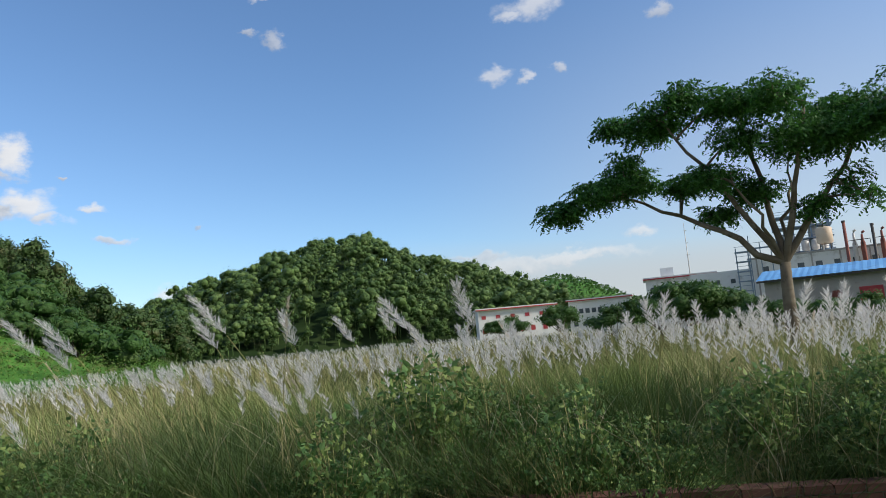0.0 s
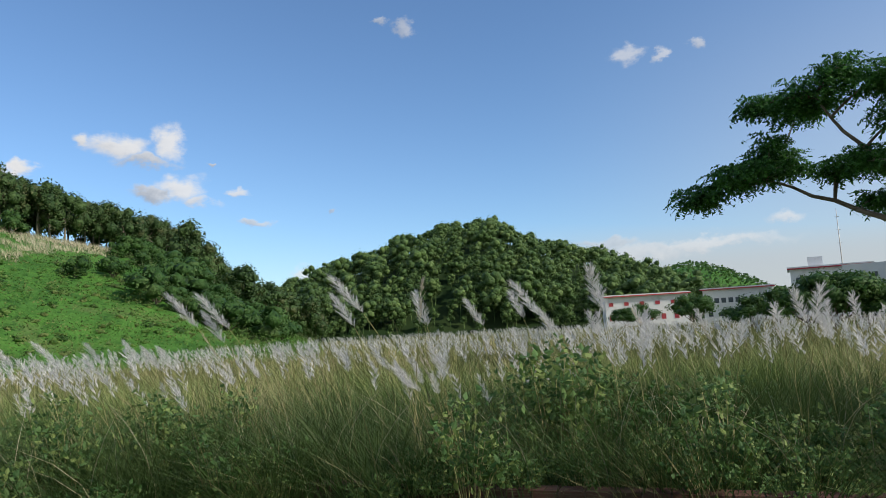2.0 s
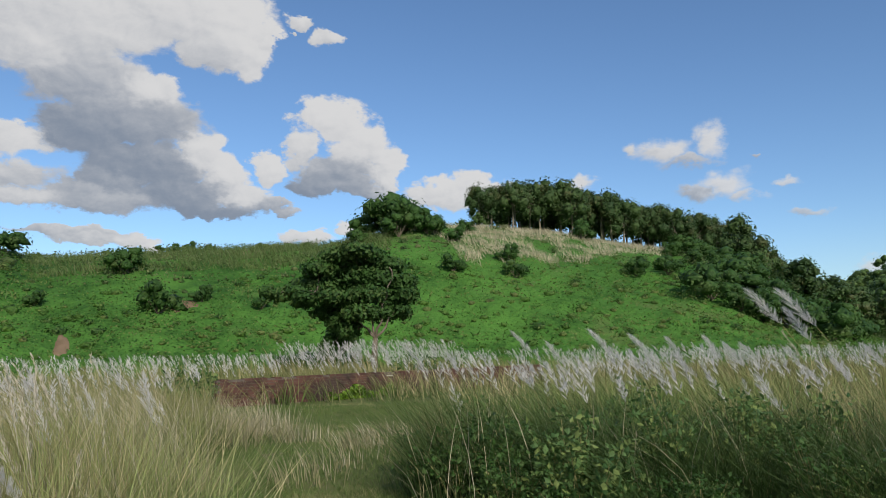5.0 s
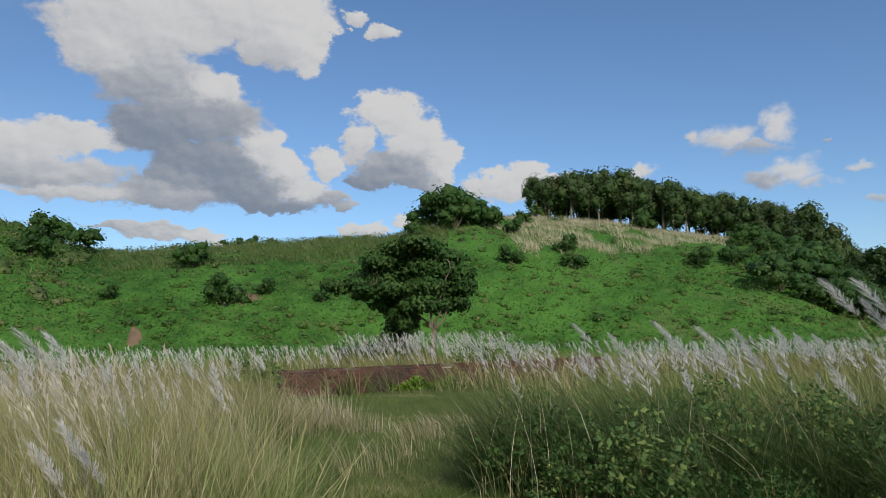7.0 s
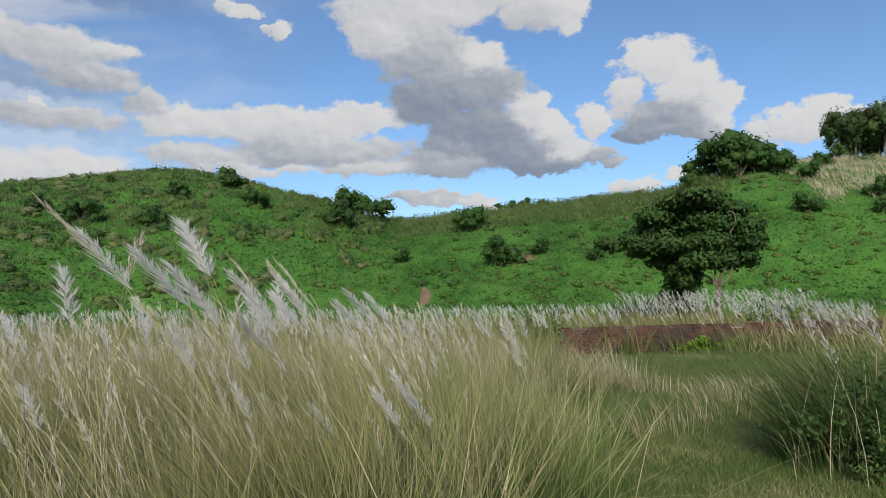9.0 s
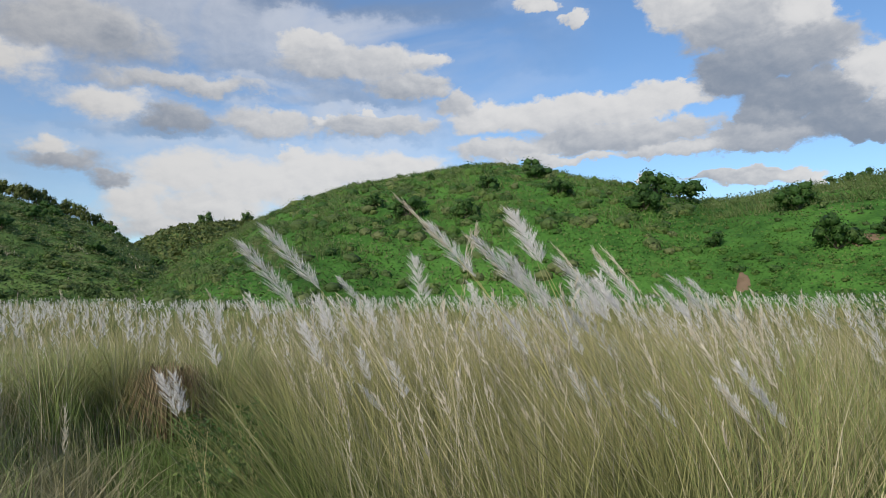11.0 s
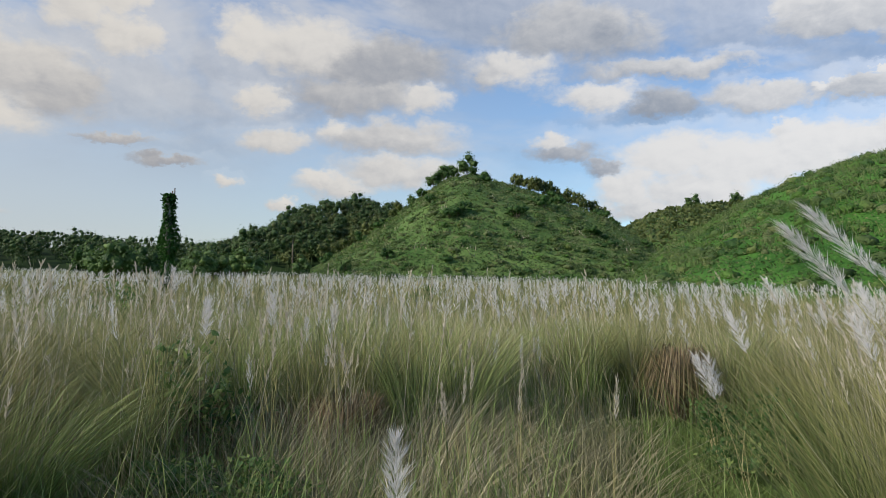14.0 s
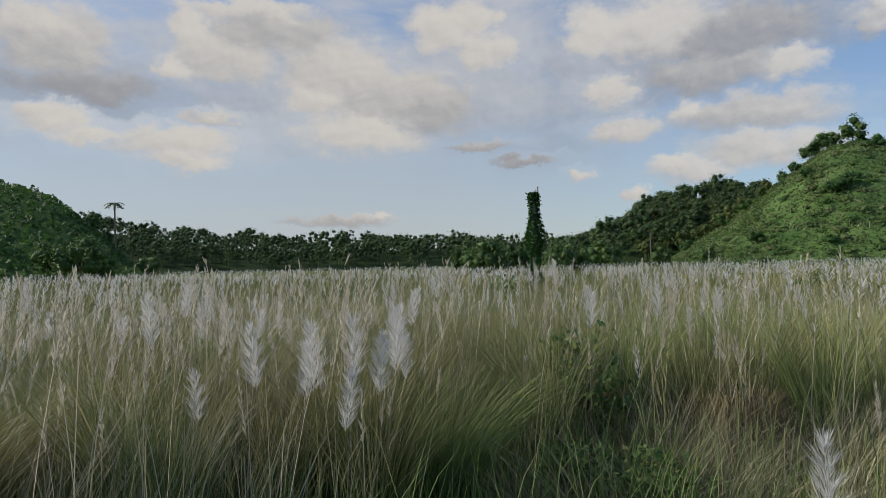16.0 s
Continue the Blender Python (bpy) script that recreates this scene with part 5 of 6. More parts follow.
def round_tree(seed, h, spread_w, leaves, leaf, crown_mat, bark, label, category="tree", lumps_n=9, trunk_r=0.14, base=0.42, low=False, puff=1.0):
    """A broad-leaved tree: tapered trunk, limbs to each lump of the crown, leaves."""
    g = np.random.default_rng(seed)
    root = thing("tree", label, category)
    wood = Geo()
    fork = np.array([g.normal() * 0.15, g.normal() * 0.15, h * base])
    tube(wood, bow((0, 0, -0.15), fork, g.normal(size=3) * 0.1), np.linspace(trunk_r * 1.25, trunk_r * 0.75, 7), 8)
    lumps = []
    for k in range(lumps_n):
        a = 2.4 * k + g.uniform(-0.4, 0.4)
        d = spread_w * (0.25 + 0.75 * ((k + 0.5) / lumps_n) ** 0.5) * g.uniform(0.7, 1.0)
        z = h * (0.93 - 0.42 * (d / spread_w) ** 1.5) * (0.72 if low and k % 2 else 1.0) + g.normal() * 0.04 * h
        lumps.append((math.cos(a) * d, math.sin(a) * d, z - h * 0.10, spread_w * g.uniform(0.36, 0.5) * puff, h * g.uniform(0.12, 0.19) * puff))
        tube(wood, bow(fork, (lumps[-1][0] * 0.9, lumps[-1][1] * 0.9, lumps[-1][2]), (0, 0, -0.06 * h))[::2], np.linspace(trunk_r * 0.5, trunk_r * 0.1, 7)[::2], 4)
    part("trunk", wood.mesh("trunk", bark, True), root)
    v, f = crown_array(leaves, lumps, leaf, seed + 1)
    part("crown", array_mesh("crown", v, f, crown_mat, True), root)
    return root


def place_tree(root, az, r, s=1.0, turn=0.0, z=None):
    p = lifted(np.array([az]), np.array([r]))[0]
    m = Matrix.Translation((p[0], p[1], p[2] if z is None else z)) @ Matrix.Rotation(turn, 4, "Z") @ Matrix.Diagonal((s, s, s, 1))
    root.matrix_basis = m
    return root


def copied(root, az, r, s=1.0, turn=0.0):
    p = lifted(np.array([az]), np.array([r]))[0]
    made = copy_thing(root, Matrix.Identity(4))
    made.matrix_basis = Matrix.Translation(p) @ Matrix.Rotation(turn, 4, "Z") @ Matrix.Diagonal((s, s, s, 1))
    return made


def grove():
    g = np.random.default_rng(31)
    kinds = [round_tree(300 + k, 9.0, 2.2 + 0.3 * k, 1300, (0.24, 0.5), GROVE, BARK_PALE, "slender dark green tree of the hilltop grove", lumps_n=13, trunk_r=0.13, base=0.46, low=k > 1) for k in range(4)]
    for k in kinds:
        tagged(k, group="trees of the hilltop grove")
    spots = []
    for row in range(3):
        for az in np.arange(27.5, 51.5, 1.05):
            spots.append((az + g.normal() * 0.35, np.interp(az, [27, 35, 44, 52], [112, 103, 97, 91]) + row * 5.0 + g.normal() * 1.5))
    for i, (az, r) in enumerate(spots):
        s = g.uniform(0.8, 1.08) * np.interp(az, [27, 31, 36, 46, 51], [0.80, 0.82, 0.90, 0.98, 0.84])
        if i < 4:
            place_tree(kinds[i], az, r, s, g.uniform(0, 6.28))
        else:
            copied(kinds[i % 4], az, r, s, g.uniform(0, 6.28))


grove()


def shrubs():
    g = np.random.default_rng(33)
    kinds = []
    for k in range(4):
        root = thing("shrub", "dark green leafy shrub on the hillside", "shrub", "shrubs on the hillsides")
        wood = Geo()
        lumps = []
        for j in range(11):
            a, d = g.uniform(0, 6.28), g.uniform(0.2, 1.3)
            lumps.append((math.cos(a) * d, math.sin(a) * d, g.uniform(0.6, 1.9) * (1.15 - 0.3 * d), 0.75, 0.6))
            tube(wood, bow((0, 0, -0.1), lumps[-1][:3], (0, 0, 0.1), 4), np.linspace(0.05, 0.015, 4), 4)
        part("stem", wood.mesh("stem", BARK, True), root)
        v, f = crown_array(620, lumps, (0.13, 0.28), 400 + k, level=1)
        part("foliage", array_mesh("foliage", v, f, SHRUB, True), root)
        kinds.append(root)
    spots = [(53.1, 62, 1.3), (47.9, 63, 1.3), (38.3, 70, 1.6), (78.5, 66, 1.9), (76.1, 56, 1.9), (68.5, 56, 0.8), (54.5, 76, 1.5), (52.0, 78, 1.3), (56.8, 80, 2.9), (58.2, 78, 3.6), (57.2, 77, 3.2),
             (59.8, 80, 2.6), (55.2, 74, 2.4), (57.5, 74, 2.2), (60.8, 74, 1.4), (42.5, 88, 1.9), (36.0, 74, 1.4), (86.5, 74, 2.2), (88.5, 76, 2.0), (89.5, 66, 2.0), (98.0, 80, 1.9), (108.5, 68, 1.8), (96, 70, 1.4)]
    for _ in range(26):
        az = g.uniform(30, 128)
        r = g.uniform(56, 110)
        spots.append((az, r, g.uniform(0.5, 1.5)))
    for _ in range(30):
        az = g.uniform(28, 36)
        spots.append((az, g.uniform(70, 104), g.uniform(1.2, 2.2)))
    for _ in range(34):
        spots.append((g.uniform(23, 33), g.uniform(60, 84), g.uniform(1.3, 2.8)))
    for _ in range(30):
        az = g.uniform(60, 108)
        name = "hill_h" if az > 85 else "hill_a"
        r = np.interp(az, AZ_FINE, CRESTS[name][2]) - g.uniform(0, 6)
        spots.append((az, r, g.uniform(0.35, 0.9)))
    for _ in range(24):
        spots.append((g.uniform(126, 154), g.uniform(125, 200), g.uniform(1.3, 2.6)))
    first = 0
    for az, r, s in spots:
        s *= 0.62
        p = lifted(np.array([az]), np.array([float(r)]))[0]
        if land(p[0], p[1])[1] < 0:
            continue
        if first < 4:
            place_tree(kinds[first], az, r, s, g.uniform(0, 6.28))
        else:
            copied(kinds[first % 4], az, r, s, g.uniform(0, 6.28))
        first += 1


shrubs()


# ---- the feathery tree beside the factory ----
def spray_array(n, lumps, leaf, seed):
    """Feathery leaves: every spray is a bunch of drooping fronds with narrow leaflets."""
    g = np.random.default_rng(seed)
    lumps = np.asarray(lumps, float)
    weight = lumps[:, 3] ** 1.5
    pick = g.choice(len(lumps), n, p=weight / weight.sum())
    d = unit(g.normal(size=(n, 3))) * (g.uniform(0.1, 1.1, n) ** 0.6)[:, None]
    centre = lumps[pick, :3] + d * np.stack([lumps[pick, 3], lumps[pick, 3], lumps[pick, 4] * 1.2], -1)
    fronds, leaflets = 5, 6
    a = g.uniform(0, 6.28, (n, fronds))
    out = np.stack([np.cos(a), np.sin(a), g.uniform(-0.85, 0.3, (n, fronds))], -1)
    long = g.uniform(*leaf, (n, fronds))
    t = np.linspace(0.3, 1.0, leaflets)
    p = centre[:, None, None] + out[:, :, None] * (long[:, :, None] * t)[..., None] - np.stack([0 * t, 0 * t, 0.22 * t * t], -1) * long[:, :, None, None]
    p = p.reshape(-1, 3)
    m = len(p)
    normal = unit(np.repeat(d, fronds * leaflets, 0) * 0.5 + [0, 0, 0.9] + 0.45 * g.normal(size=(m, 3)))
    return leaf_array(p, np.repeat(long.ravel(), leaflets) * 0.36, 0.42, 0.3, 0.45, g, normal)


def pad_tree(name, label, seed, pads, fork_z, trunk_r, limbs, leaves, leaf, mat, bark, depth, az, r, droop=0.5, base_u=0.0, sprays=0):
    """A spreading tree. pads: rows of (sideways, height, half width, half height); sideways is to the left as seen from the meadow's middle."""
    g = np.random.default_rng(seed)
    root = thing(name, label, "tree")
    wood = Geo()
    fork = np.array([base_u, 0.0, fork_z])
    tube(wood, bow((base_u, 0, -0.2), fork, (0.06, 0.0, 0)), np.linspace(trunk_r * 1.3, trunk_r * 0.85, 7), 10)
    lumps = []
    for i, (u, z, hw, hh) in enumerate(pads):
        d = g.uniform(-depth, depth) * 0.6
        lumps.append((u, d, z, hw, hh))
        lumps.append((u + g.uniform(-0.5, 0.5) * hw, d + g.uniform(-1, 1) * depth * 0.5, z + g.uniform(-0.3, 0.5) * hh, hw * 0.8, hh * 0.8))
    ends = []
    for u, z, d, rad in limbs:
        path = bow(fork, (u, d, z), (0.0, 0.0, 0.03 * abs(u - base_u)), 9)
        path[1:-1] += g.normal(size=(7, 3)) * 0.07
        tube(wood, path, np.linspace(rad, rad * 0.3, 9), 7)
        ends.append(path)
    joints = np.concatenate([e[3:] for e in ends])
    for u, d, z, hw, hh in lumps:
        q = np.array((u, d, z - hh * 0.3))
        near = joints[np.argmin(np.linalg.norm(joints - q, axis=1))]
        tube(wood, bow(near, q, (0, 0, 0.1), 6), np.linspace(trunk_r * 0.28, trunk_r * 0.07, 6), 5)
        for _ in range(4):
            o = g.normal(size=3) * [hw * 0.55, hw * 0.5, hh * 0.5]
            tube(wood, bow(q, q + o, (0, 0, 0.05), 4), np.linspace(trunk_r * 0.07, trunk_r * 0.02, 4), 4)
    part("trunk", wood.mesh("trunk", bark, True), root)
    if sprays:
        v, f = spray_array(sprays, lumps, leaf, seed + 3)
    else:
        v, f = crown_array(leaves, lumps, leaf, seed + 3, droop, 1.0, 0.6)
    part("crown", array_mesh("crown", v, f, mat, True), root)
    p = lifted(np.array([az]), np.array([float(r)]))[0]
    root.matrix_basis = Matrix.Translation(p) @ Matrix.Rotation(radians(az + 180), 4, "Z")
    return root


FEATHER_PADS = [(7.1, 5.9, 0.9, 0.35), (6.1, 6.3, 0.9, 0.4), (5.2, 6.6, 0.9, 0.45), (4.4, 6.9, 0.8, 0.4), (4.9, 7.5, 0.7, 0.35), (3.3, 8.9, 1.2, 0.5), (4.3, 9.0, 0.8, 0.4), (5.1, 9.0, 0.6, 0.3),
                (2.4, 9.5, 0.8, 0.4), (1.5, 8.9, 0.9, 0.45), (0.6, 8.8, 1.0, 0.5), (-0.4, 8.6, 1.0, 0.6), (-1.4, 8.3, 1.1, 0.6), (-2.8, 8.5, 1.1, 0.5), (-3.2, 7.3, 1.0, 0.5), (-0.9, 7.2, 1.3, 0.6)]
FEATHER_PADS += [(-2.1, 7.1, 1.1, 0.5), (0.5, 7.5, 1.0, 0.5), (1.4, 6.3, 0.8, 0.4), (1.9, 5.3, 0.6, 0.25), (0.5, 5.9, 0.9, 0.35), (-2.3, 5.7, 0.45, 0.5), (-2.6, 5.0, 0.35, 0.35), (-1.1, 5.0, 0.5, 0.35),
                 (-4.6, 7.2, 1.2, 0.6), (-4.2, 8.3, 1.0, 0.5), (3.0, 6.5, 0.7, 0.3), (2.2, 6.7, 0.6, 0.3)]
FEATHER_LIMBS = [(5.0, 6.3, -0.6, 0.13), (3.2, 8.6, 0.8, 0.12), (0.8, 8.8, -0.8, 0.13), (-1.2, 8.2, 1.0, 0.13), (-3.4, 8.0, -0.5, 0.13), (-0.6, 6.9, -1.8, 0.09), (1.2, 6.2, 1.6, 0.08)]
pad_tree("tree", "tall spreading tree with dark green feathery leaves", 51, FEATHER_PADS, 3.2, 0.2, FEATHER_LIMBS, 0, (0.26, 0.55), FEATHER, BARK, 2.4, 334.0, 26.0, sprays=2700)
FOOT_PADS = [(3.2, 6.8, 1.3, 0.5), (1.8, 6.9, 1.2, 0.5), (0.6, 6.4, 1.1, 0.5), (4.5, 6.1, 1.1, 0.5), (5.6, 5.2, 1.0, 0.5), (6.7, 4.6, 0.7, 0.4), (4.4, 5.2, 1.3, 0.6), (2.8, 5.8, 1.5, 0.7),
             (1.2, 5.6, 1.4, 0.7), (-0.1, 5.4, 0.9, 0.5), (-0.5, 4.6, 0.7, 0.5), (3.4, 4.4, 1.2, 0.5), (1.8, 4.6, 1.3, 0.5), (0.3, 4.3, 0.9, 0.5), (5.2, 4.2, 0.8, 0.4), (-0.2, 3.6, 0.6, 0.4),
             (3.2, 3.2, 0.8, 0.7), (3.6, 2.2, 0.8, 0.8), (2.8, 2.6, 0.7, 0.8), (3.9, 1.5, 0.7, 0.7), (1.0, 3.6, 1.0, 0.5), (2.2, 3.6, 1.1, 0.5), (4.2, 3.7, 1.0, 0.5), (6.0, 4.8, 0.9, 0.4)]
FOOT_LIMBS = [(4.6, 4.8, 0.3, 0.06), (2.4, 5.8, -0.8, 0.07), (0.4, 5.9, 0.6, 0.08), (-0.6, 4.8, -0.3, 0.07), (2.7, 3.4, 0.7, 0.05)]
pad_tree("tree", "low spreading green tree with a pale forked trunk", 61, FOOT_PADS, 2.2, 0.17, FOOT_LIMBS, 21000, (0.17, 0.34), SHRUB, BARK, 2.2, 57.5, 40.0, 0.2, 1.35)
# ---- trees on the hills' tops and at the meadow's far end ----
def far_trees():
    g = np.random.default_rng(81)
    kinds = [round_tree(700 + k, 6.0, 2.2 + 0.25 * k, 700, (0.26, 0.55), WOODS, BARK, "round-crowned dark green tree", lumps_n=12, trunk_r=0.14, base=0.3, puff=1.35, low=True) for k in range(3)]
    olive = [round_tree(720 + k, 6.0, 1.6 + 0.3 * k, 380, (0.3, 0.65), WOODS_OLIVE, BARK, "thin olive-brown tree on the ridge", lumps_n=9, trunk_r=0.12, base=0.4, puff=1.2, low=True) for k in range(2)]
    spots = [(142.6, 194, 1.3), (144.5, 194, 0.95), (145.3, 193, 0.85), (147.1, 192, 0.62), (143.8, 196, 0.75)]
    for k in range(11):
        spots.append((160 + k * 1.15 + g.normal() * 0.4, g.uniform(90, 125), g.uniform(0.55, 0.85)))
    spots += [(169.5, 80, 0.8), (170.4, 82, 0.65), (163.6, 85, 0.7), (162.6, 88, 0.75), (201, 100, 1.1), (199.8, 105, 0.9), (203, 110, 0.8), (196.5, 130, 0.7),
              (200.2, 188, 0.9), (196.3, 250, 1.2), (124.6, 318, 1.2), (121.5, 322, 1.2), (120.3, 320, 1.0), (50.9, 88, 0.35), (156.0, 115, 0.7), (152.5, 125, 0.5)]
    for k, (az, r, s_) in enumerate(spots):
        place_thing(kinds[k] if k < 3 else copy_thing(kinds[k % 3], Matrix.Identity(4)), az, r, s_, g.uniform(0, 6.28))
    for k in range(18):
        az = 131.2 + 7.4 * (k / 17) + g.normal() * 0.15
        place_thing(olive[k] if k < 2 else copy_thing(olive[k % 2], Matrix.Identity(4)), az, 196 + g.normal() * 2, g.uniform(0.7, 1.05), g.uniform(0, 6.28))


far_trees()


def palm(az, r, h):
    root = thing("palm_tree", "tall thin palm with drooping dark fronds", "palm tree")
    g = np.random.default_rng(int(az))
    wood = Geo()
    tube(wood, bow((0, 0, -0.1), (0.2, 0, h - 1.2), (0.15, 0, 0)), np.linspace(0.2, 0.13, 7), 7)
    part("trunk", wood.mesh("trunk", BARK, True), root)
    for k in range(16):
        a = k * 2.4
        d = np.array([math.cos(a), math.sin(a), 0])
        t = np.linspace(0, 1, 6)[:, None]
        length = g.uniform(1.6, 2.3)
        line = np.array([0.2, 0, h - 1.2]) + d * t * length + np.array([0, 0, 1.0]) * (g.uniform(0.4, 1.3) * t - 1.5 * t * t)
        side = np.cross(d, [0, 0, 1.0])
        frond = Geo()
        for i in range(5):
            for s_ in (-1, 1):
                a0, a1 = line[i], line[i + 1]
                tip = (a0 + a1) / 2 + side * s_ * 0.5 * (1 - 0.6 * i / 5) - [0, 0, 0.25]
                frond.add([a0, a1, tip], [[0, 1, 2]])
        part("frond", frond.mesh("frond", GROVE), root)
    place_thing(root, az, r)


palm(156.6, 150, 10.2)
palm(198.6, 150, 11.8)


# ---- the vine-covered post ----
def vine_post():
    root = thing("concrete_post", "tall post wrapped in dense green climbing vine", "post")
    g = np.random.default_rng(90)
    core = Geo()
    tube(core, [(0, 0, -0.2), (0, 0, 2.5), (0.02, 0, 5.1)], (0.17, 0.16, 0.15), 10)
    part("shaft", core.mesh("shaft", surface("old_concrete", (0.25, 0.24, 0.22), (0.33, 0.31, 0.28), 2.0)), root)
    for dx, top in ((-0.22, 5.45), (-0.12, 5.3)):
        rod = Geo()
        tube(rod, [(dx, 0, 4.6), (dx, 0.01, top)], (0.03, 0.025), 6)
        part("iron_rod", rod.mesh("iron_rod", surface("rust", (0.10, 0.05, 0.035), (0.16, 0.09, 0.06), 6.0)), root)
    n = 4200
    z = g.uniform(0, 1, n) ** 0.85 * 5.15
    a = g.uniform(0, 6.28, n)
    rad = (0.24 + 0.10 * np.sin(z * 2.3 + 1) + 0.08 * np.sin(a * 3 + z * 1.5) + 0.1 * g.normal(size=n) * 0.6) * np.interp(z, [0, 0.6, 4.6, 5.2], [1.5, 1.15, 1.05, 0.75])
    v, f = leaf_array(np.stack([np.cos(a) * rad, np.sin(a) * rad, z], -1), g.uniform(0.08, 0.19, n), 0.75, 0.3, 0.6, g)
    part("vine", array_mesh("vine", v, f, VINE), root, "dense green vine leaves")
    place_thing(root, 165.9, 35.0)


vine_post()


# ---- weeds in front of the grass ----
def herb_kind(seed, h, wide, leaves, leaf, mat, label):
    g = np.random.default_rng(seed)
    root = thing("weed_plant", label, "weed", "leafy weeds in the meadow")
    stems = Geo()
    places = []
    for k in range(int(9 + wide * 8)):
        a, d = g.uniform(0, 6.28), wide * g.uniform(0.15, 1.0) ** 0.7
        tip = np.array([math.cos(a) * d, math.sin(a) * d, h * g.uniform(0.55, 1.0) * (1 - 0.35 * d / wide)])
        path = bow((tip[0] * 0.25, tip[1] * 0.25, -0.05), tip, (0, 0, 0.12 * h), 6)
        tube(stems, path[::2], np.linspace(0.008, 0.003, 3), 3)
        t = g.uniform(0.2, 1.0, leaves) ** 0.8
        q = np.stack([np.interp(t, np.linspace(0, 1, 6), path[:, i]) for i in range(3)], -1)
        places.append(q + g.normal(size=(leaves, 3)) * [0.075, 0.075, 0.045])
    part("stem", stems.mesh("stems", STEM), root)
    p = np.concatenate(places)
    v, f = leaf_array(p, g.uniform(*leaf, len(p)), 0.62, 0.9, 0.3, g)
    part("foliage", array_mesh("leaves", v, f, mat), root)
    return root


def weeds():
    g = np.random.default_rng(95)
    kinds = [herb_kind(900, 1.3, 0.55, 40, (0.045, 0.11), HERB, "tall leafy green weed with pointed leaves"),
             herb_kind(901, 0.9, 0.6, 40, (0.045, 0.105), HERB, "leafy green weed with pointed leaves"),
             herb_kind(902, 0.6, 0.55, 38, (0.05, 0.11), HERB, "low leafy green weed with pointed leaves"),
             herb_kind(903, 1.1, 0.7, 40, (0.04, 0.09), SHRUB, "dark green bushy weed")]
    spots = [(2.5, 8.6, 1.35, 0), (0.5, 8.9, 1.3, 0), (-1.5, 8.8, 1.25, 3), (4.5, 8.8, 1.1, 0), (-9.5, 7.7, 1.0, 0), (-11, 7.8, 0.9, 1), (-9.0, 7.6, 0.9, 2), (-5.2, 8.8, 1.1, 3),
             (50.5, 8.6, 1.1, 3), (52.5, 8.2, 1.0, 3), (54.0, 8.9, 0.95, 1), (48.5, 8.2, 1.0, 3), (46.5, 8.5, 1.1, 1), (55.5, 9.6, 0.9, 1), (53.5, 10.3, 1.0, 3), (51, 11, 1.1, 3),
             (56.3, 30, 1.7, 3), (55.4, 31, 1.5, 1), (54.2, 32, 1.5, 3), (73.5, 21.0, 1.5, 1), (72.6, 20.6, 1.2, 0), (74.8, 22.0, 1.4, 3), (121.5, 7.4, 0.75, 3), (123.5, 7.6, 0.65, 3), (122.5, 6.8, 0.6, 2), (120.5, 7.0, 0.6, 1)]
    spots += [(163, 6.6, 1.0, 0), (165, 5.6, 0.8, 2), (160, 5.4, 0.8, 2),
             (157.5, 5.2, 0.7, 2), (182.5, 13, 1.0, 0), (169.0, 16, 1.3, 0), (146, 28, 1.4, 3)]
    for _ in range(12):
        spots.append((g.uniform(44, 57.5), g.uniform(7.6, 10.2), g.uniform(0.6, 0.95), int(g.integers(0, 4))))
    for _ in range(22):
        az, r = g.uniform(-40, 52), g.uniform(7.4, 10.0)
        for _ in range(4):
            spots.append((az + g.normal() * 1.8, r + g.normal() * 0.3, g.uniform(0.5, 1.1), int(g.integers(0, 4))))
    for _ in range(34):
        spots.append((g.uniform(-20, 52), g.uniform(7.3, 8.0), g.uniform(0.4, 0.75), int(g.integers(1, 4))))
    used = set()
    for az, r, s_, k in spots:
        place_thing(copy_thing(kinds[k], Matrix.Identity(4)) if k in used else kinds[k], az, r, s_, g.uniform(0, 6.28))
        used.add(k)


weeds()


# ---- the brick wall across the lane ----
def brick_material():
    m, n, b = material("old_brick", 0.9, 0.15)
    p = n.add("ShaderNodeTexCoord").outputs["Object"]
    each = n.add("ShaderNodeObjectInfo").outputs["Random"]
    isle = n.add("ShaderNodeNewGeometry").outputs["Random Per Island"]
    tone = n.math("FRACT", n.math("ADD", each, isle))
    c = n.mix(tone, (0.072, 0.038, 0.031), (0.14, 0.07, 0.054))
    world_p = position(n)
    c = n.mix(n.step(n.noise(world_p, 0.9, 5.0, 0.6), 0.45, 0.65), c, (0.065, 0.045, 0.038))
    c = n.mix(n.step(n.noise(world_p, 1.7, 5.0, 0.6), 0.64, 0.78), c, (0.24, 0.15, 0.12))
    n.link(c, b.inputs["Base Color"])
    relief = n.add("ShaderNodeBump")
    relief.inputs["Strength"].default_value, relief.inputs["Distance"].default_value = 0.5, 0.01
    n.link(n.noise(p, 40.0, 4.0), relief.inputs["Height"])
    n.link(relief.outputs[0], b.inputs["Normal"])
    return m


def box_geo(geo, lo, hi, chip=0.0, g=None):
    lo, hi = np.asarray(lo, float), np.asarray(hi, float)
    v = np.array([[(lo, hi)[i][0], (lo, hi)[j][1], (lo, hi)[k][2]] for i in (0, 1) for j in (0, 1) for k in (0, 1)])
    if chip:
        v = v + g.uniform(-chip, chip, v.shape)
    q = [(0, 1, 3, 2), (4, 6, 7, 5), (0, 4, 5, 1), (2, 3, 7, 6), (0, 2, 6, 4), (1, 5, 7, 3)]
    geo.add(v, [t for a, b, c, d in q for t in ((a, b, c), (a, c, d))])


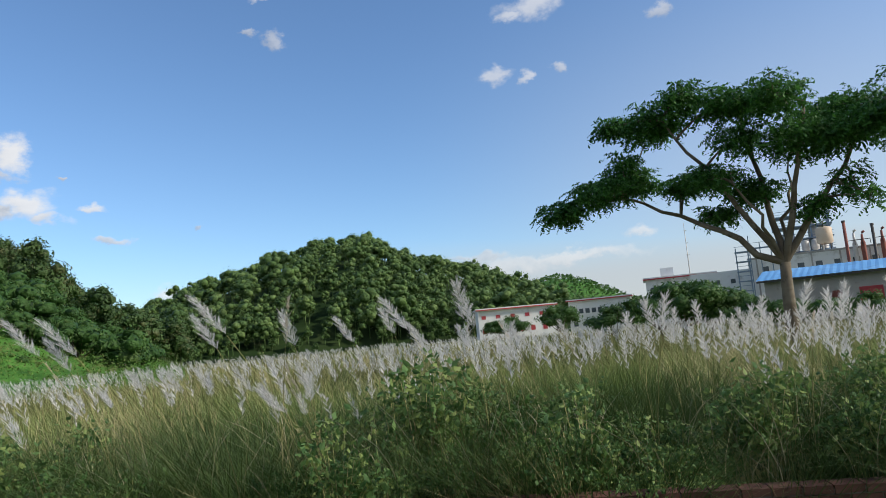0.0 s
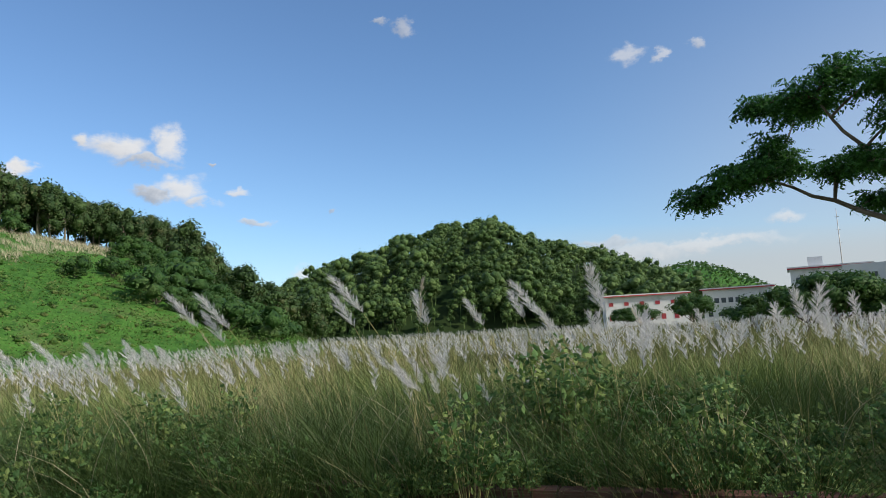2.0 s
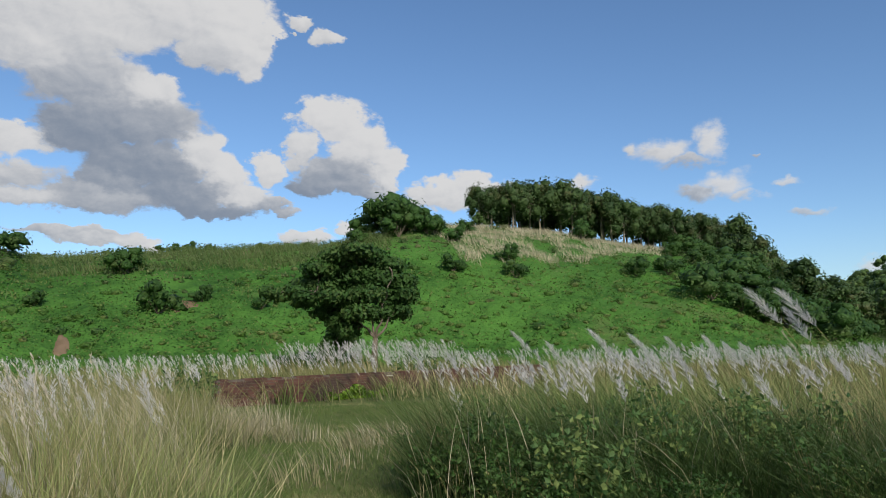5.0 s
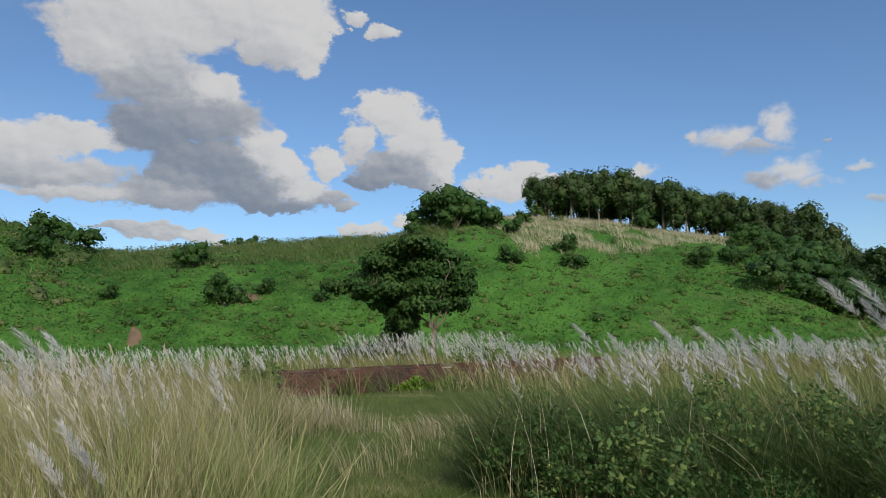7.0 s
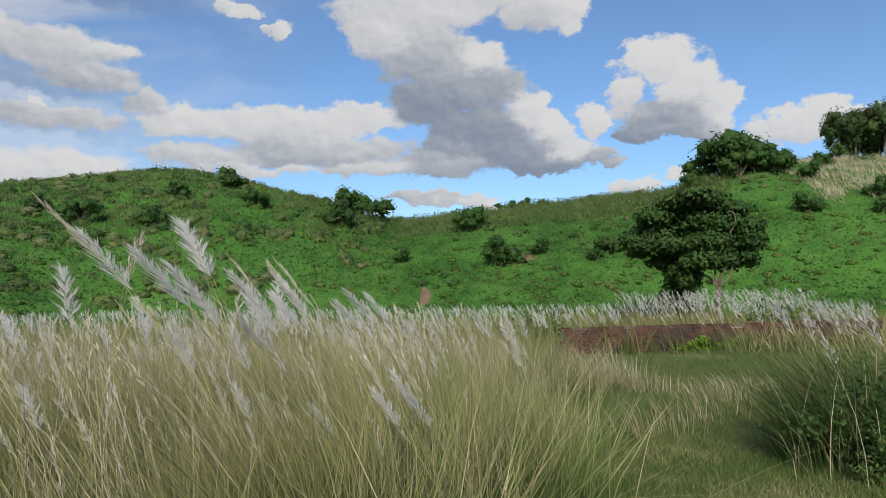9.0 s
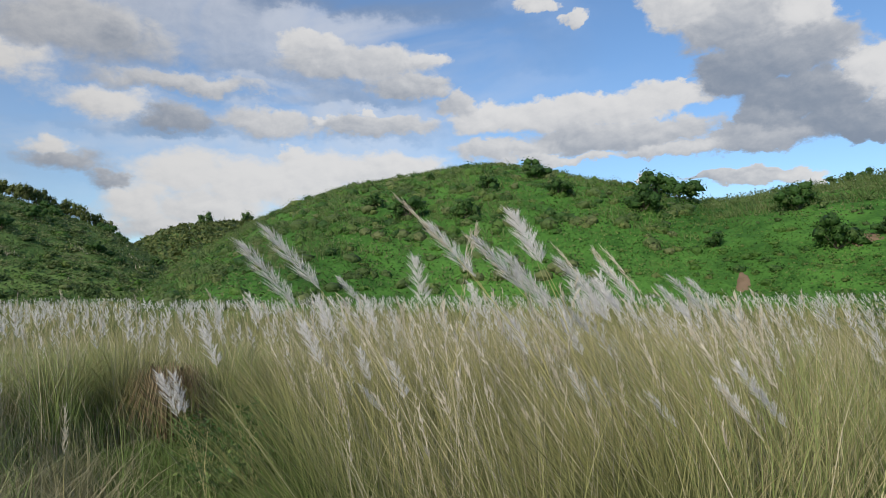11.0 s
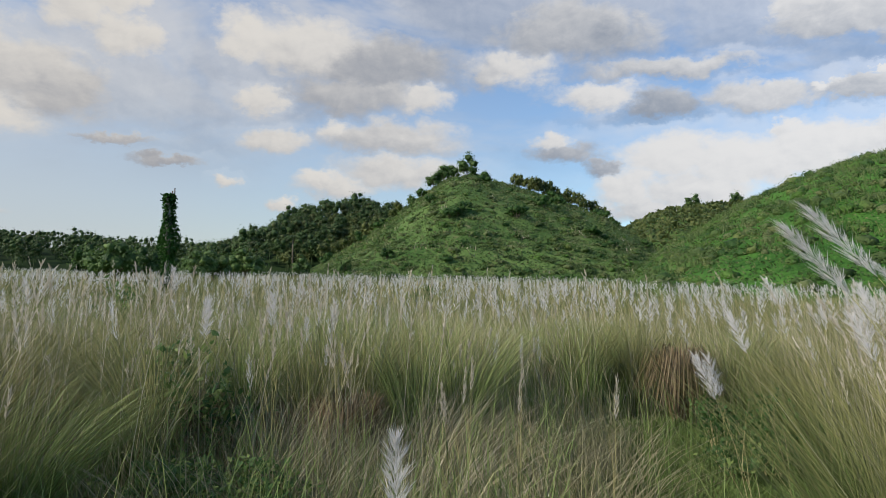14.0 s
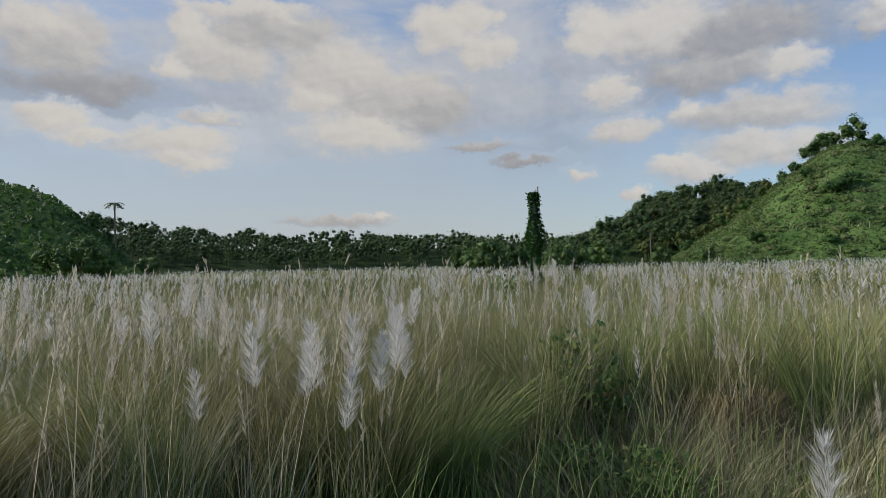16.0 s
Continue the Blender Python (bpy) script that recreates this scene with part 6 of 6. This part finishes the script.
def brick_wall():
    g = np.random.default_rng(99)
    BRICK = brick_material()
    MORTAR = surface("mortar", (0.10, 0.08, 0.065), (0.15, 0.12, 0.10), 4.0, stain=(0.08, 0.07, 0.06))
    a, b = np.array((-20.85, 6.9)), np.array((-22.9, 22.0))
    length = np.linalg.norm(b - a)
    d = (b - a) / length
    root = thing("brick_wall", "weathered low red-brown brick wall with a broken top", "wall")
    root.matrix_basis = Matrix.Translation((a[0], a[1], 0)) @ Matrix.Rotation(math.atan2(d[1], d[0]), 4, "Z")
    courses, pitch, long = 10, 0.082, 0.255
    core = Geo()
    box_geo(core, (0.01, -0.105, -0.2), (length, 0.105, courses * pitch - 0.03))
    part("mortar_core", core.mesh("mortar_core", MORTAR), root)
    shapes = []
    for k in range(6):
        geo = Geo()
        box_geo(geo, (0.006, -0.115, 0.005), (long - 0.006, 0.115, pitch - 0.007), 0.004, g)
        shapes.append(geo.mesh("brick", BRICK))
    rest = Geo()
    made = 0
    for c in range(courses):
        n = int(length / long)
        for i in range(n):
            x = i * long + (c % 2) * long * 0.5
            if x + long > length + 0.05 or (c == courses - 1 and (g.uniform() < 0.12 or 6.1 < x < 6.75)) or (c == courses - 2 and 6.2 < x < 6.6):
                continue
            if x < 9.2 and made < 300:
                ob = part("brick", shapes[int(g.integers(0, 6))], root)
                ob.location = (x, g.normal() * 0.003, c * pitch)
                made += 1
            else:
                y = g.normal() * 0.003
                box_geo(rest, (x + 0.006, -0.115 + y, c * pitch + 0.005), (x + long - 0.006, 0.115 + y, (c + 1) * pitch - 0.007), 0.004, g)
    tagged(part("bricks", rest.mesh("bricks", BRICK), root), kind="stuff")
    pale = Geo()
    box_geo(pale, (6.2, -0.112, courses * pitch - 0.155), (6.75, 0.112, courses * pitch - 0.125), 0.01, g)
    part("broken_edge", pale.mesh("broken_edge", surface("pale_mortar", (0.55, 0.52, 0.47), (0.65, 0.62, 0.56), 5.0)), root, "pale broken mortar edge")
    along_wall = g.uniform(3.9, 6.6, 1100)
    p = np.stack([along_wall, -g.uniform(0.12, 0.35, 1100), g.uniform(0, 1, 1100) ** 1.4 * (0.30 + 0.14 * np.sin(along_wall * 4.1))], -1)
    v, f = leaf_array(p, g.uniform(0.08, 0.16, 1100), 0.75, 0.6, 0.2, g)
    creeper = thing("creeper", "bright green creeper growing along the brick wall's foot", "plant")
    part("foliage", array_mesh("leaves", v, f, foliage("creeper_leaves", (0.09, 0.20, 0.02), (0.22, 0.36, 0.04), None, 0, 0.35, 1.0)), creeper)
    creeper.matrix_basis = Matrix.Translation((a[0], a[1], 0)) @ Matrix.Rotation(math.atan2(d[1], d[0]), 4, "Z")


brick_wall()
# ---- factory buildings beyond the meadow ----
WHITE_WALL = surface("white_cladding", (0.76, 0.77, 0.78), (0.84, 0.84, 0.84), 0.12, 0.7, 0.3, 0.1, 8, (0.45, 0.44, 0.42))
GREY_WALL = surface("grey_render", (0.36, 0.35, 0.34), (0.46, 0.45, 0.43), 0.3, 0.9, 0.2, 0.3, 8, (0.24, 0.22, 0.20))
RED_TRIM = surface("red_paint", (0.40, 0.05, 0.07), (0.50, 0.08, 0.09), 0.5, 0.6, 0.3, 0)
BLUE_STEEL = surface("blue_steel", (0.16, 0.24, 0.34), (0.24, 0.32, 0.42), 0.5, 0.5, 0.4, 0)
BLUE_ROOF = surface("blue_sheet", (0.12, 0.34, 0.66), (0.18, 0.42, 0.74), 0.4, 0.5, 0.4, 0.1, 8, (0.10, 0.24, 0.45))
SILVER = surface("silver_cladding", (0.50, 0.48, 0.45), (0.62, 0.60, 0.57), 0.3, 0.45, 0.5, 0)
TAN = surface("tan_tank", (0.55, 0.42, 0.30), (0.64, 0.52, 0.40), 0.4, 0.6, 0.3, 0, 8, (0.40, 0.25, 0.16))
RUST = surface("rusty_steel", (0.20, 0.06, 0.05), (0.30, 0.11, 0.08), 0.6, 0.7, 0.3, 0)
SOOT = surface("dark_steel", (0.05, 0.05, 0.05), (0.09, 0.08, 0.08), 0.6, 0.6, 0.3, 0)
GLASS_DARK = surface("dark_window", (0.06, 0.08, 0.10), (0.10, 0.12, 0.14), 0.5, 0.15, 0.6, 0)


def stand(name, label, category, az, r, turn=0.0):
    """An Empty at a place round the meadow; its x runs to the right as seen from the middle, its y away."""
    root = thing(name, label, category)
    p = lifted(np.array([az]), np.array([float(r)]))[0]
    root.matrix_basis = Matrix.Translation(p) @ Matrix.Rotation(radians(az + turn), 4, "Z")
    return root


def boxes(name, mat, parent, *pairs):
    geo = Geo()
    for lo, hi in pairs:
        box_geo(geo, lo, hi)
    return part(name, geo.mesh(name, mat), parent)


def pipe(name, mat, parent, pts, radius, sides=12):
    geo = Geo()
    tube(geo, pts, radius, sides)
    return part(name, geo.mesh(name, mat, True), parent)


def window(parent, x, z, wide, high, y=0.0, frame_mat=None, pane_mat=None):
    f = boxes("window", frame_mat or WHITE_WALL, parent, ((x, y - 0.08, z), (x + wide, y + 0.02, z + 0.1)), ((x, y - 0.08, z + high - 0.1), (x + wide, y + 0.02, z + high)),
              ((x, y - 0.08, z + 0.1), (x + 0.1, y + 0.02, z + high - 0.1)), ((x + wide - 0.1, y - 0.08, z + 0.1), (x + wide, y + 0.02, z + high - 0.1)))
    boxes("pane", pane_mat or GLASS_DARK, f, ((x + 0.1, y - 0.03, z + 0.1), (x + wide - 0.1, y + 0.02, z + high - 0.1)))


def shed():
    root = stand("shed", "long grey shed with a bright blue corrugated roof", "building", 335.4, 60, -8)
    n = 21.0
    boxes("wall", GREY_WALL, root, ((0, 0, -0.2), (n, 0.25, 4.0)), ((0, 0.25, -0.2), (0.25, 7, 4.0)), ((n - 0.25, 0.25, -0.2), (n, 7, 4.0)), ((0.25, 6.75, -0.2), (n - 0.25, 7, 4.0)))
    roof = Geo()
    ribs = np.arange(int((n + 1) / 0.25) + 1)
    rows = [(-0.7, 3.85), (3.6, 4.75), (7.7, 3.85)]
    sheet_v = [(-0.5 + k * 0.25, y, z + 0.03 * (k % 2)) for y, z in rows for k in ribs]
    m = len(ribs)
    roof.add(sheet_v, [t for j in range(2) for k in range(m - 1) for t in ((j * m + k, j * m + k + 1, j * m + m + k + 1), (j * m + k, j * m + m + k + 1, j * m + m + k))])
    part("roof", roof.mesh("roof", BLUE_ROOF), root, "blue corrugated sheet roof")
    boxes("fascia", SOOT, root, ((-0.45, -0.62, 3.7), (n + 0.45, -0.55, 3.84)))
    window(root, 4.4, 1.5, 0.9, 1.2, 0, GREY_WALL, RUST)
    window(root, 6.3, 1.1, 1.5, 1.6, 0, RED_TRIM, RED_TRIM)
    boxes("door", SOOT, root, ((9.0, -0.03, 0), (10.2, 0.01, 2.4)))
    window(root, 13.5, 1.4, 1.3, 1.2)


shed()


def factory():
    root = stand("factory_hall", "long white factory hall with a row of windows", "building", 336.2, 130, 0)
    boxes("wall", WHITE_WALL, root, ((0, 0, -0.2), (24, 14, 10.2)))
    boxes("wing", WHITE_WALL, root, ((-10, 4, -0.2), (-0.01, 14, 9.0)))
    boxes("parapet", GREY_WALL, root, ((-0.1, -0.1, 10.2), (24.1, 0.15, 10.5)))
    for k in range(8):
        window(root, 2.0 + k * 2.7, 7.8, 1.2, 1.1)
    for k in range(6):
        boxes("column", GREY_WALL, root, ((1.2 + k * 4.2, -0.12, -0.2), (1.45 + k * 4.2, 0, 10.2)))
    for k in range(3):
        window(root, -8.5 + k * 2.6, 6.6, 1.0, 1.0, 4.0)
    tower = stand("process_tower", "open blue steel process tower with pipes and tall silver columns", "industrial tower", 334.1, 136, 0)
    for i in range(4):
        for j in range(2):
            boxes("post", BLUE_STEEL, tower, ((i * 2.8, j * 4.0, 0), (i * 2.8 + 0.28, j * 4.0 + 0.28, 17.6)))
    for z in (11.0, 13.2, 15.4, 17.4):
        boxes("platform", BLUE_STEEL, tower, ((-0.4, -0.4, z), (9.1, 4.7, z + 0.18)))
        boxes("rail", BLUE_STEEL, tower, ((-0.4, -0.42, z + 0.95), (9.1, -0.36, z + 1.02)), ((-0.4, -0.42, z + 0.5), (9.1, -0.36, z + 0.55)))
    for x, y, rad, top in ((6.0, 1.4, 0.75, 16.8), (7.6, 2.2, 0.55, 16.0), (1.6, 1.6, 0.7, 14.6)):
        pipe("column", SILVER, tower, [(x, y, 0), (x, y, top - 0.4), (x, y, top)], (rad, rad, rad * 0.5))
    for k in range(3):
        x = 3.0 + k * 1.5
        pipe("vessel", SILVER, tower, [(x, -0.9, 11.0), (x, -0.9, 11.3), (x, -0.9, 12.6), (x, -0.9, 12.9)], (0.3, 0.62, 0.62, 0.3))
    for k in range(4):
        pipe("pipe", SILVER, tower, [(0.6 + k * 2.2, -0.55, 10.2), (0.6 + k * 2.2, -0.55, 13 + k % 2)], 0.12, 8)
    stair = stand("stair_tower", "blue steel stair tower beside the factory hall", "stair tower", 337.0, 127, 0)
    for i in (0, 1.9):
        for j in (0, 2.4):
            boxes("post", BLUE_STEEL, stair, ((i, j, 0), (i + 0.18, j + 0.18, 12.2)))
    for k in range(7):
        boxes("landing", BLUE_STEEL, stair, ((-0.1, -0.1, 1.6 + k * 1.65), (2.2, 2.7, 1.72 + k * 1.65)))
        boxes("rail", BLUE_STEEL, stair, ((-0.1, -0.1, 2.5 + k * 1.65), (2.2, -0.04, 2.56 + k * 1.65)))
    bridge = stand("pipe_bridge", "blue steel pipe bridge on posts", "pipe bridge", 336.2, 128, 0)
    boxes("deck", BLUE_STEEL, bridge, ((0.4, 0, 11.9), (5.5, 0.9, 12.1)))
    boxes("rail", BLUE_STEEL, bridge, ((0.4, 0, 12.9), (5.5, 0.06, 12.96)))
    for k in range(4):
        boxes("post", BLUE_STEEL, bridge, ((0.4 + k * 1.65, 0, 0), (0.55 + k * 1.65, 0.15, 14.2 if k == 0 else 13.0)))
    tank = stand("storage_tank", "round tan tank on legs above the hall's roof", "tank", 330.9, 133, 0)
    pipe("shell", TAN, tank, [(0, 0, 11.6), (0, 0, 11.9), (0, 0, 14.3), (0, 0, 14.5)], (0.9, 1.25, 1.25, 0.9), 20)
    for dx, dy in ((-0.8, -0.5), (0.8, -0.5), (-0.8, 0.7), (0.8, 0.7)):
        pipe("leg", SOOT, tank, [(dx, dy, -0.1), (dx, dy, 11.8)], 0.09, 6)
    pipe("vent", SOOT, tank, [(0, 0, 14.4), (0, 0, 15.6)], 0.1, 6)
    for az, r, rad, top, mat, label in ((329.6, 128, 0.27, 14.6, RUST, "tall red-brown steel chimney"), (327.9, 128, 0.25, 13.6, SOOT, "tall black steel chimney")):
        stack = stand("chimney", label, "chimney", az, r)
        pipe("shaft", mat, stack, [(0, 0, -0.1), (0, 0, top)], (rad, rad * 0.85))
        pipe("rim", SOOT, stack, [(0, 0, top - 0.3), (0, 0, top + 0.02)], rad * 1.1)
    for az, mat, top in ((329.1, SILVER, 12.6), (328.6, RUST, 12.2), (327.4, RUST, 12.4)):
        burner = stand("burner_stack", "short stack with a bent cowl and a guard rail", "stack", az, 130)
        pipe("shaft", mat, burner, [(0, 0, -0.1), (0, 0, 10.8), (0, 0, 11.4), (0, 0, top)], (0.36, 0.36, 0.2, 0.16))
        pipe("cowl", mat, burner, [(0, 0, top - 0.1), (0.1, 0, top + 0.3), (0.4, 0, top + 0.5)], 0.19, 8)
        boxes("guard_rail", SOOT, burner, ((-1.1, -1.0, 11.3), (1.1, -0.92, 11.4)), ((-1.1, -1.0, 10.6), (-1.02, -0.92, 11.4)), ((1.02, -1.0, 10.6), (1.1, -0.92, 11.4)))
    mast = stand("radio_mast", "thin tall radio mast", "mast", 340.4, 150)
    pipe("pole", SILVER, mast, [(0, 0, -0.1), (0, 0, 12), (0, 0, 20.6)], (0.16, 0.12, 0.05), 6)
    for z in (14, 16.5, 19):
        boxes("crossbar", SILVER, mast, ((-0.4, -0.04, z), (0.4, 0.04, z + 0.07)))


factory()


def office(name, label, az, r, wide, deep, top, turn, rows, red):
    root = stand(name, label, "building", az, r, turn)
    boxes("wall", WHITE_WALL, root, ((0, 0, -0.2), (wide, deep, top)))
    boxes("roof", WHITE_WALL, root, ((-0.5, -0.6, top), (wide + 0.5, deep + 0.5, top + 0.35)))
    boxes("roof_edge", RED_TRIM, root, ((-0.5, -0.66, top - 0.15), (wide + 0.5, -0.61, top + 0.1)))
    for z, high, count, w_ in rows:
        for k in range(count):
            window(root, 0.8 + k * (wide - 1.2) / count, z, w_, high, 0.0, RED_TRIM if red else WHITE_WALL, GLASS_DARK if not red else RED_TRIM)
    return root


office("office_building", "low white building with a red roof edge and red shutters", 357.4, 165, 18.5, 10, 7.2, 4, [(5.0, 0.8, 5, 1.0), (1.6, 1.2, 6, 1.0)], True)
office("workshop_building", "low white workshop with a pale roof and a red window band", 350.0, 170, 14.6, 12, 7.6, -6, [(4.4, 1.3, 9, 1.2), (1.4, 1.2, 6, 1.2)], False)
office("warehouse_building", "pale grey warehouse half hidden by trees", 343.8, 150, 13.5, 12, 9.8, 0, [(7.0, 1.2, 3, 1.2)], False)
roof_hut = stand("roof_hut", "small pale hut on the warehouse roof", "hut", 342.6, 152)
boxes("wall", WHITE_WALL, roof_hut, ((0, 0, -0.1), (2.6, 3, 12.0)))


def factory_trees():
    g = np.random.default_rng(111)
    kinds = [round_tree(760 + k, 4.6, 2.6, 2200, (0.16, 0.36), SHRUB, BARK, "bushy green tree in front of the factory", lumps_n=11, trunk_r=0.12, base=0.2) for k in range(2)]
    spots = [(343.2, 50, 0.95), (341.2, 50, 1.02), (339.3, 52, 0.98), (337.6, 50, 0.72), (336.0, 46, 0.6), (334.0, 48, 0.55), (346.5, 56, 0.75), (331.5, 48, 0.5), (329, 49, 0.55),
             (350.9, 110, 1.25), (354.8, 115, 1.05), (355.9, 112, 0.9), (327.3, 110, 1.75), (325.5, 110, 1.8), (338.6, 170, 2.6), (337.8, 172, 2.5), (345.0, 75, 0.8), (324, 52, 0.8), (322, 50, 0.9)]
    for k, (az, r, s_) in enumerate(spots):
        place_thing(kinds[k] if k < 2 else copy_thing(kinds[k % 2], Matrix.Identity(4)), az, r, s_, g.uniform(0, 6.28))


factory_trees()
# ---- the low brick kerb in front of the weeds ----
def brick_kerb():
    g = np.random.default_rng(120)
    mat = brick_material()
    a, b = np.array((5.6, 6.3)), np.array((-3.4, 7.75))
    length = np.linalg.norm(b - a)
    d = (b - a) / length
    root = thing("brick_kerb", "low kerb of dark red bricks at the meadow's edge", "kerb")
    root.matrix_basis = Matrix.Translation((a[0], a[1], 0)) @ Matrix.Rotation(math.atan2(d[1], d[0]), 4, "Z")
    bed = Geo()
    box_geo(bed, (0.02, -0.10, -0.1), (length, 0.10, 0.13))
    part("mortar_bed", bed.mesh("mortar_bed", surface("kerb_mortar", (0.12, 0.10, 0.085), (0.17, 0.14, 0.12), 4.0)), root)
    geo = Geo()
    box_geo(geo, (0.006, -0.115, 0.004), (0.249, 0.115, 0.072), 0.004, g)
    shape = geo.mesh("brick", mat)
    for c in range(2):
        for i in range(int(length / 0.255)):
            ob = part("brick", shape, root)
            ob.location = (i * 0.255 + 0.127 * (c % 2), g.normal() * 0.004, c * 0.08)


brick_kerb()
# ---- dead brown tussocks ----
def dead_tussock(az, r, high, wide, seed):
    g = np.random.default_rng(seed)
    root = thing("dead_tussock", "collapsed brown tussock of dead grass", "grass")
    n = 420
    a = g.uniform(0, 6.28, n)
    foot = np.stack([np.cos(a), np.sin(a), 0 * a], -1) * (g.uniform(0, 0.12, n))[:, None]
    reach = np.stack([np.cos(a), np.sin(a), 0 * a], -1) * (wide * g.uniform(0.4, 1.0, n))[:, None]
    top = high * g.uniform(0.75, 1.05, n)
    rows = []
    side = unit(np.cross(reach, [0, 0, 1.0])) * 0.004
    for t in (0.0, 0.35, 0.7, 1.0):
        z = top * (np.sin(np.pi * 0.62 * t) * 1.02 if t < 0.75 else 0.55 * g.uniform(0.4, 1.2, n))
        c = foot + reach * t ** 1.3 + np.stack([0 * z, 0 * z, z], -1)
        rows += [c - side * (1.2 - t * 0.8), c + side * (1.2 - t * 0.8)]
    v = np.stack(rows, 1).reshape(-1, 3)
    f = np.array([t_ for k in range(3) for t_ in ((2 * k, 2 * k + 1, 2 * k + 3), (2 * k, 2 * k + 3, 2 * k + 2))])
    part("blade_mass", array_mesh("blade_mass", v, repeated(8, f, n), foliage("dead_blades", (0.06, 0.045, 0.028), (0.30, 0.22, 0.12), None, 0, 0.2, 2.0, 1.2)), root)
    place_thing(root, az, r)


dead_tussock(163.5, 6.9, 0.6, 0.6, 1)
dead_tussock(157.0, 7.0, 0.45, 0.5, 3)
dead_tussock(151.5, 6.6, 0.6, 0.5, 4)
dead_tussock(126.2, 9.0, 0.85, 0.55, 5)
